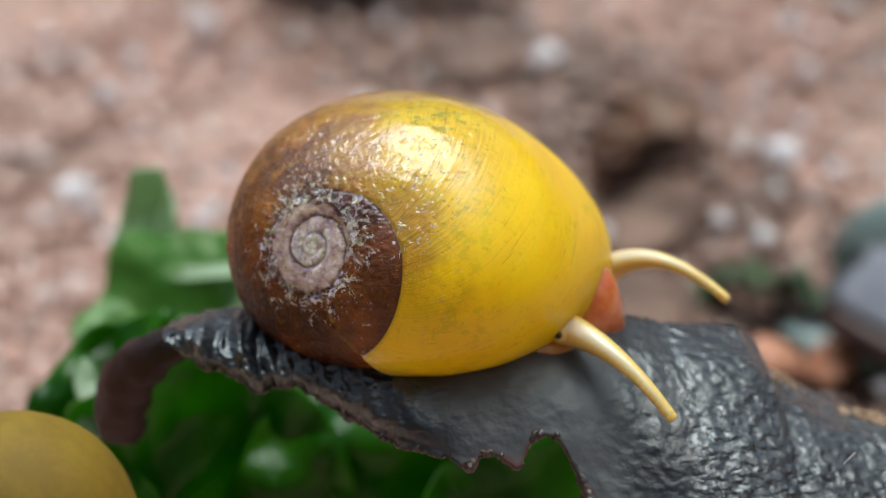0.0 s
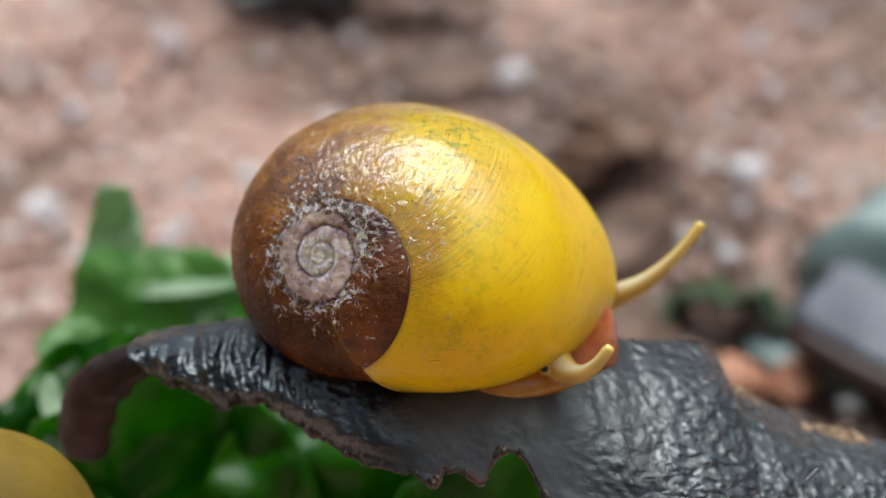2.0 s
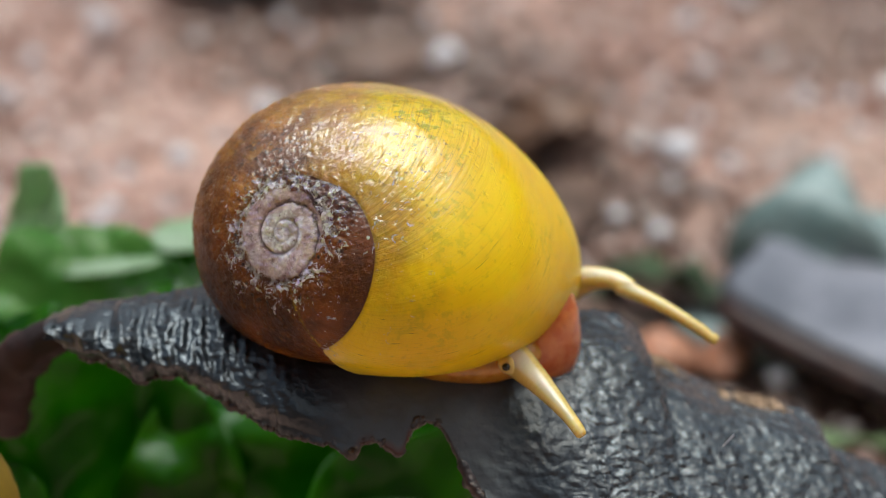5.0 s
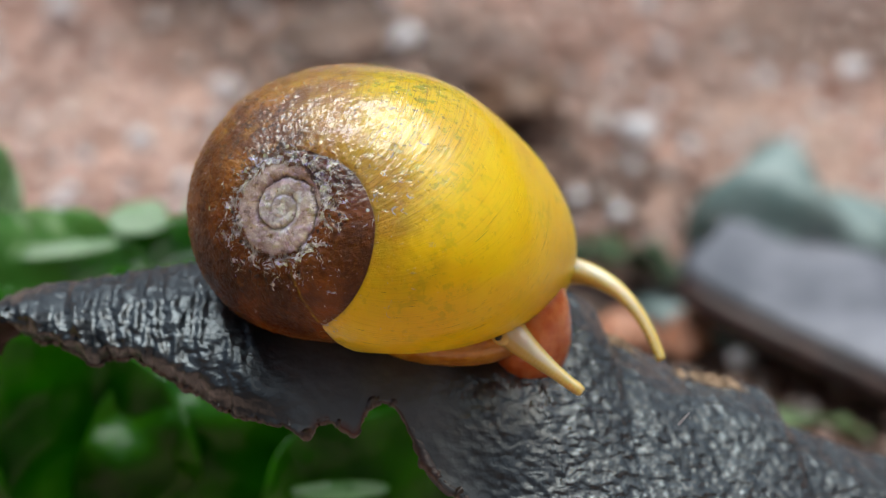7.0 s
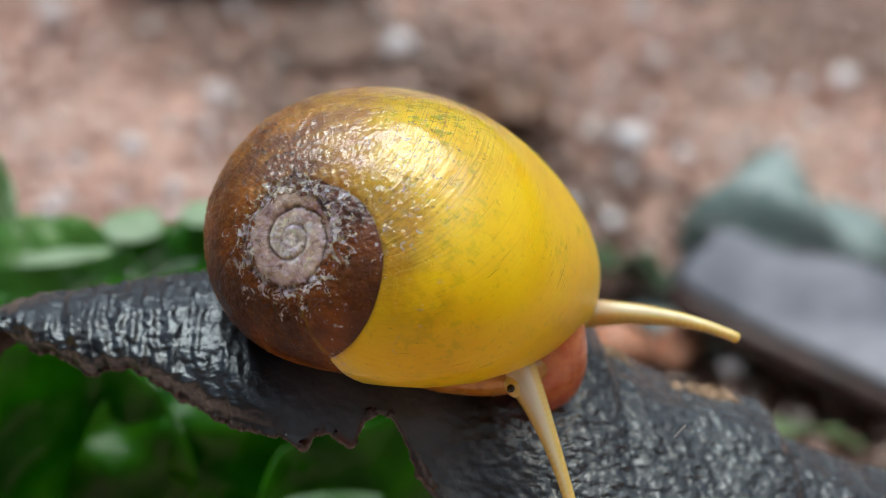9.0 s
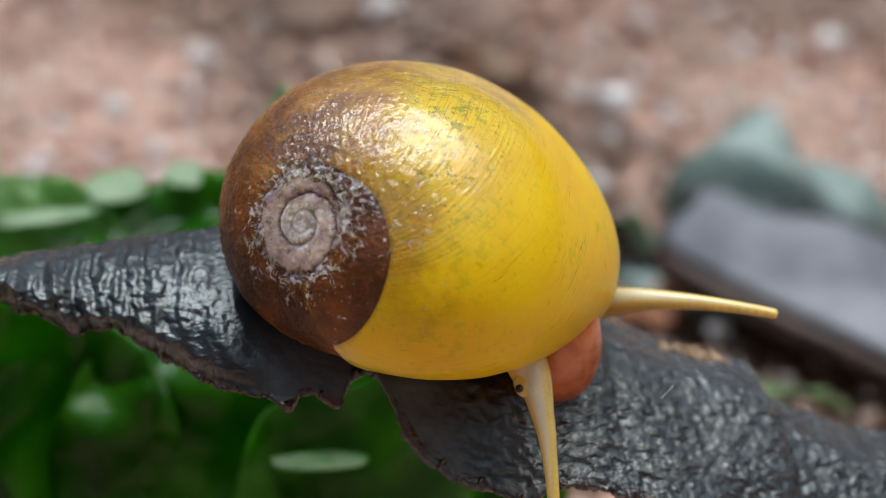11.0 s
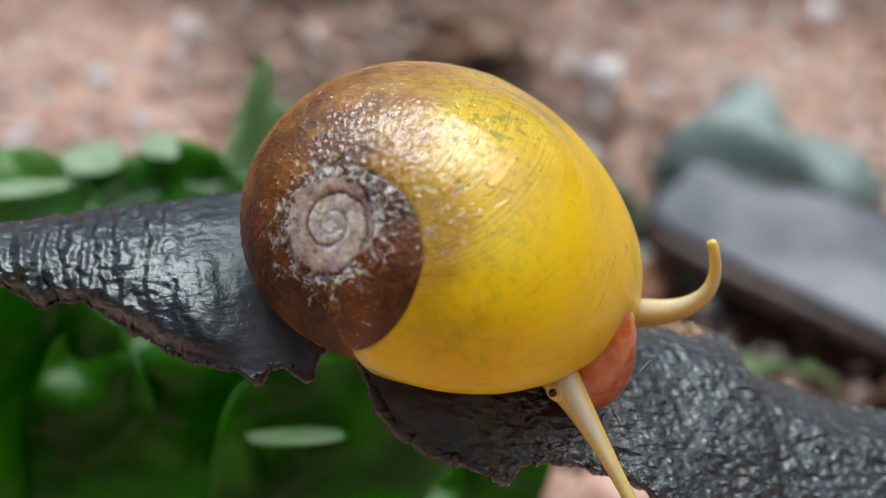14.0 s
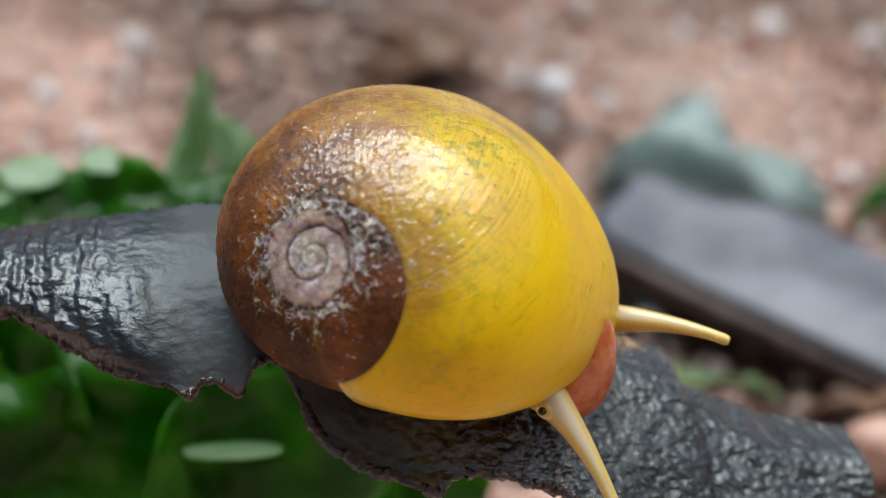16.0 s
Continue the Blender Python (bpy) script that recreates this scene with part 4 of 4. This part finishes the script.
def motions():
    walk(snail, [
        (0.0, pose(0.000455, 0.003619, 0.025188, -0.19, -5.56, 0.50)),
        (0.5, pose(0.000514, 0.003282, 0.025328, 0.09, -4.66, 0.04)),
        (1.0, pose(0.001031, 0.003295, 0.025567, 0.23, -3.82, -0.44)),
        (1.5, pose(0.001560, 0.003188, 0.025762, 0.15, -2.37, -1.08)),
        (2.0, pose(0.001756, 0.003083, 0.025591, 0.42, -2.74, -0.93)),
        (2.5, pose(0.001900, 0.002619, 0.025469, 0.43, -2.46, -0.92)),
        (3.0, pose(0.002036, 0.002440, 0.025499, 0.64, -2.06, -1.41)),
        (3.5, pose(0.002493, 0.002220, 0.025781, 0.51, -0.97, -1.98)),
        (4.0, pose(0.002823, 0.002161, 0.025719, 0.46, -0.82, -1.90)),
        (4.5, pose(0.002995, 0.002005, 0.025703, 0.44, -0.18, -2.37)),
        (7, pose(0.004785, 0.001375, 0.025854, -2.04, -0.18, -1.51)),
        (7.5, pose(0.005001, 0.000966, 0.025882, -1.68, -0.44, -2.74)),
        (8, pose(0.005422, 0.000926, 0.025905, -1.24, -0.56, -3.72)),
        (8.5, pose(0.005609, 0.000654, 0.025928, -0.82, -0.98, -4.62)),
        (9, pose(0.005695, 0.000215, 0.025876, -0.35, -1.02, -5.74)),
        (11.5, pose(0.006881, -0.000134, 0.025012, 4.15, 1.83, -10.96)),
        (12.0, pose(0.007000, -0.000161, 0.024733, 3.85, 2.77, -10.90)),
        (12.5, pose(0.007349, -0.000271, 0.024795, 2.96, 4.74, -11.70)),
        (13.0, pose(0.007642, -0.000739, 0.024903, 2.24, 6.25, -12.16)),
        (13.5, pose(0.007834, -0.000963, 0.024705, 2.56, 6.74, -11.92)),
        (14.0, pose(0.008024, -0.001200, 0.024414, 3.07, 5.88, -10.74)),
        (14.5, pose(0.008440, -0.001330, 0.024471, 3.46, 5.83, -10.21)),
        (15.0, pose(0.009014, -0.001348, 0.024610, 3.95, 5.65, -9.53)),
        (15.5, pose(0.009441, -0.001414, 0.024665, 4.36, 5.36, -8.90)),
        (16.0, pose(0.009711, -0.001452, 0.024285, 4.79, 5.05, -8.32)),
    ])
    walk(foot, [(t, pose(x * MM, y * MM, z * MM, 0, 3, 0)) for t, x, y, z in (
        (0, 2.24, -3.32, 2.93), (1.5, 1.87, -3.59, 2.53), (4, 1.98, -3.44, 2.94), (7, 1.66, -3.00, 2.55), (8, 1.22, -3.06, 2.43), (9, 1.78, -2.94, 2.65), (12, 1.18, -2.83, 3.44), (14, 1.36, -2.93, 3.34), (16, 1.65, -3.06, 3.37))])
    walk(head, [(t, pose(x * MM, y * MM, z * MM)) for t, x, y, z in (
        (0, 5.23, -1.90, 2.76), (1.5, 4.90, -2.07, 2.62), (4, 4.97, -2.05, 2.93), (7, 4.67, -2.46, 2.26), (8, 4.57, -2.19, 2.56), (9, 4.54, -2.11, 2.50), (12, 4.80, -2.21, 2.65), (14, 5.12, -2.08, 3.09), (16, 5.07, -2.14, 3.48))])
    near = [
        (0, (4.70, -4.54, 3.83), (6.42, -6.48, 3.52), (7.98, -8.23, 2.14)),
        (0.5, (4.61, -4.63, 3.71), (6.01, -7.04, 2.61), (7.26, -9.06, 0.80)),
        (1, (4.33, -4.72, 3.63), (5.80, -7.19, 2.45), (6.87, -9.30, 0.50)),
        (1.5, (4.22, -4.75, 3.62), (5.55, -6.82, 3.15), (6.69, -8.17, 2.54)),
        (1.9, (4.13, -4.80, 3.57), (4.91, -6.33, 4.10), (5.81, -6.69, 5.24)),
        (2.05, (4.11, -4.81, 3.56), (4.91, -6.33, 4.10), (5.81, -6.69, 5.24)),
        (2.5, (4.07, -4.84, 3.56), (5.15, -7.20, 2.65), (5.94, -9.09, 1.13)),
        (3, (4.20, -5.04, 3.25), (4.87, -7.22, 2.65), (5.46, -9.00, 1.36)),
        (3.5, (4.11, -4.98, 3.39), (4.88, -7.37, 2.43), (5.42, -9.20, 1.06)),
        (4, (4.16, -4.96, 3.48), (4.63, -6.93, 3.27), (4.85, -8.51, 2.34)),
        (4.2, (4.16, -4.96, 3.46), (4.46, -6.14, 3.35), (4.75, -7.05, 2.85)),
        (4.4, (4.15, -5.00, 3.42), (4.94, -6.35, 3.18), (5.45, -7.25, 2.79)),
        (4.5, (4.15, -5.05, 3.36), (5.36, -7.05, 3.09), (6.16, -8.45, 2.48)),
        (6.8, (3.90, -4.35, 3.14), (4.9, -5.2, 2.7), (5.9, -5.6, 2.5)),
        (7, (3.90, -4.35, 3.13), (4.99, -5.38, 2.54), (6.19, -6.22, 1.91)),
        (7.5, (3.97, -4.38, 3.00), (5.13, -5.59, 2.07), (6.17, -6.60, 1.07)),
        (8, (3.81, -4.55, 2.63), (5.29, -6.04, 1.17), (6.70, -7.34, -0.36)),
        (8.5, (3.58, -4.48, 2.69), (4.85, -5.51, 2.03), (6.55, -6.63, 0.79)),
        (9, (3.88, -4.52, 2.56), (4.73, -5.89, 1.30), (5.59, -7.39, -0.57)),
        (11.5, (4.06, -4.83, 2.68), (4.58, -6.29, 1.62), (4.85, -7.90, 0.02)),
        (12, (4.03, -4.77, 2.78), (4.28, -6.28, 1.65), (4.26, -7.66, 0.40)),
        (12.5, (4.04, -4.73, 2.84), (4.90, -6.05, 1.90), (5.80, -5.71, 2.99)),
        (13, (4.31, -4.70, 2.86), (5.48, -6.19, 1.65), (6.83, -6.93, 1.14)),
        (13.5, (4.42, -4.59, 3.12), (5.85, -6.15, 1.81), (7.24, -7.59, 0.33)),
        (14, (4.48, -4.60, 3.19), (5.84, -5.96, 2.23), (7.36, -7.35, 0.84)),
        (14.5, (4.22, -4.68, 3.21), (5.70, -5.97, 2.36), (7.33, -7.32, 1.08)),
        (15, (4.49, -4.66, 3.35), (6.14, -6.03, 2.42), (8.09, -7.43, 1.11)),
        (15.3, (4.35, -4.69, 3.39), (5.4, -5.6, 3.2), (6.7, -5.9, 3.6)),
        (15.5, (4.23, -4.70, 3.42), (5.76, -5.63, 3.15), (7.62, -6.18, 3.07)),
        (15.7, (4.40, -4.71, 3.44), (5.9, -5.95, 2.85), (7.7, -7.3, 1.9)),
        (16, (4.64, -4.74, 3.48), (5.88, -6.04, 2.73), (7.08, -7.41, 1.55))
    ]
    far = [
        (0, (6.82, 1.40, 2.95), (8.77, 0.40, 3.47), (10.84, -0.99, 2.48)),
        (0.5, (6.96, 1.51, 3.20), (8.38, 0.13, 3.09), (9.36, -1.35, 2.04)),
        (1, (6.73, 1.36, 3.03), (8.34, -0.02, 2.94), (8.89, -1.38, 2.13)),
        (1.5, (6.70, 1.19, 2.80), (8.48, 0.31, 3.59), (8.91, -1.42, 2.15)),
        (1.6, (6.70, 1.18, 2.82), (8.30, 0.61, 4.17), (9.89, 0.80, 6.04)),
        (2, (6.71, 1.18, 2.83), (8.30, 0.61, 4.17), (9.89, 0.80, 6.04)),
        (2.5, (6.65, 1.31, 3.13), (8.99, 0.16, 3.46), (11.51, -1.15, 2.69)),
        (3, (6.90, 1.33, 3.20), (9.09, 0.14, 3.48), (12.16, -1.10, 2.83)),
        (3.5, (6.76, 1.08, 2.84), (9.41, 0.24, 3.73), (12.28, -0.15, 4.60)),
        (4, (6.71, 0.91, 2.64), (8.89, 0.33, 4.01), (11.46, 0.66, 6.16)),
        (4.5, (6.87, 1.18, 3.13), (8.83, 0.01, 3.50), (11.70, -1.55, 2.39)),
        (6.8, (6.66, 0.88, 2.88), (8.9, -0.3, 3.0), (10.6, -1.7, 2.0)),
        (7, (6.64, 0.86, 2.87), (8.48, -0.71, 2.60), (9.73, -2.50, 1.01)),
        (7.5, (6.81, 1.04, 3.00), (8.09, -0.44, 2.82), (8.68, -2.00, 1.66)),
        (8, (6.45, 0.90, 2.57), (8.38, -0.29, 2.89), (8.79, -2.09, 1.27)),
        (8.2, (6.42, 0.91, 2.50), (8.68, 0.05, 3.07), (10.98, -0.24, 4.08)),
        (8.5, (6.36, 0.93, 2.41), (8.07, 0.12, 3.35), (10.25, 0.50, 5.58)),
        (9, (6.46, 0.96, 2.29), (9.29, -0.03, 2.78), (11.71, -0.97, 2.58)),
        (11.3, (6.76, 1.10, 2.35), (9.3, 0.4, 3.2), (12.4, -0.3, 3.6)),
        (11.5, (6.78, 1.10, 2.35), (9.11, 0.19, 2.84), (12.25, -0.96, 2.19)),
        (12, (6.88, 1.07, 2.35), (8.98, -0.49, 1.97), (10.87, -1.87, 1.18)),
        (12.5, (6.89, 1.08, 2.45), (8.95, -0.21, 2.47), (10.64, -1.80, 1.41)),
        (13, (7.13, 1.13, 2.57), (8.79, -0.03, 2.84), (10.11, -1.69, 1.72)),
        (13.5, (6.92, 1.38, 3.08), (8.41, 0.14, 3.27), (8.86, -1.48, 2.31)),
        (13.65, (6.95, 1.30, 3.00), (8.92, 0.82, 4.34), (8.83, 1.23, 6.32)),
        (14, (7.01, 1.15, 2.85), (8.92, 0.82, 4.34), (8.83, 1.23, 6.32)),
        (14.5, (6.90, 1.24, 3.13), (9.52, 0.77, 4.42), (10.85, 0.78, 5.75)),
        (15, (6.85, 1.11, 3.09), (8.93, 0.20, 3.82), (11.09, -0.37, 4.35)),
        (15.5, (6.90, 1.04, 3.14), (8.70, 0.25, 4.09), (10.96, -0.32, 4.65)),
        (16, (6.82, 1.03, 3.26), (8.69, 0.11, 4.04), (10.50, -0.69, 4.33))
    ]
    for pieces, rows in ((near_pieces, near), (far_pieces, far)):
        for k, ob in enumerate(pieces):
            walk(ob, [(t, at_place(*arc(a, b, c, -0.20 + 1.20 * k / (PIECES - 1)))) for t, a, b, c in rows])
    walk(eye_bulb, [(t, Matrix.Translation(Vector((-0.40, -0.20, 0.06)) * MM) @ at_place(*arc(a, b, c, 0.0))) for t, a, b, c in near])
    walk(eye, [(t, Matrix.Translation(arc(a, b, c, 0.02)[0] + Vector((-0.56, -0.54, 0.22)) * MM)) for t, a, b, c in near])


motions()
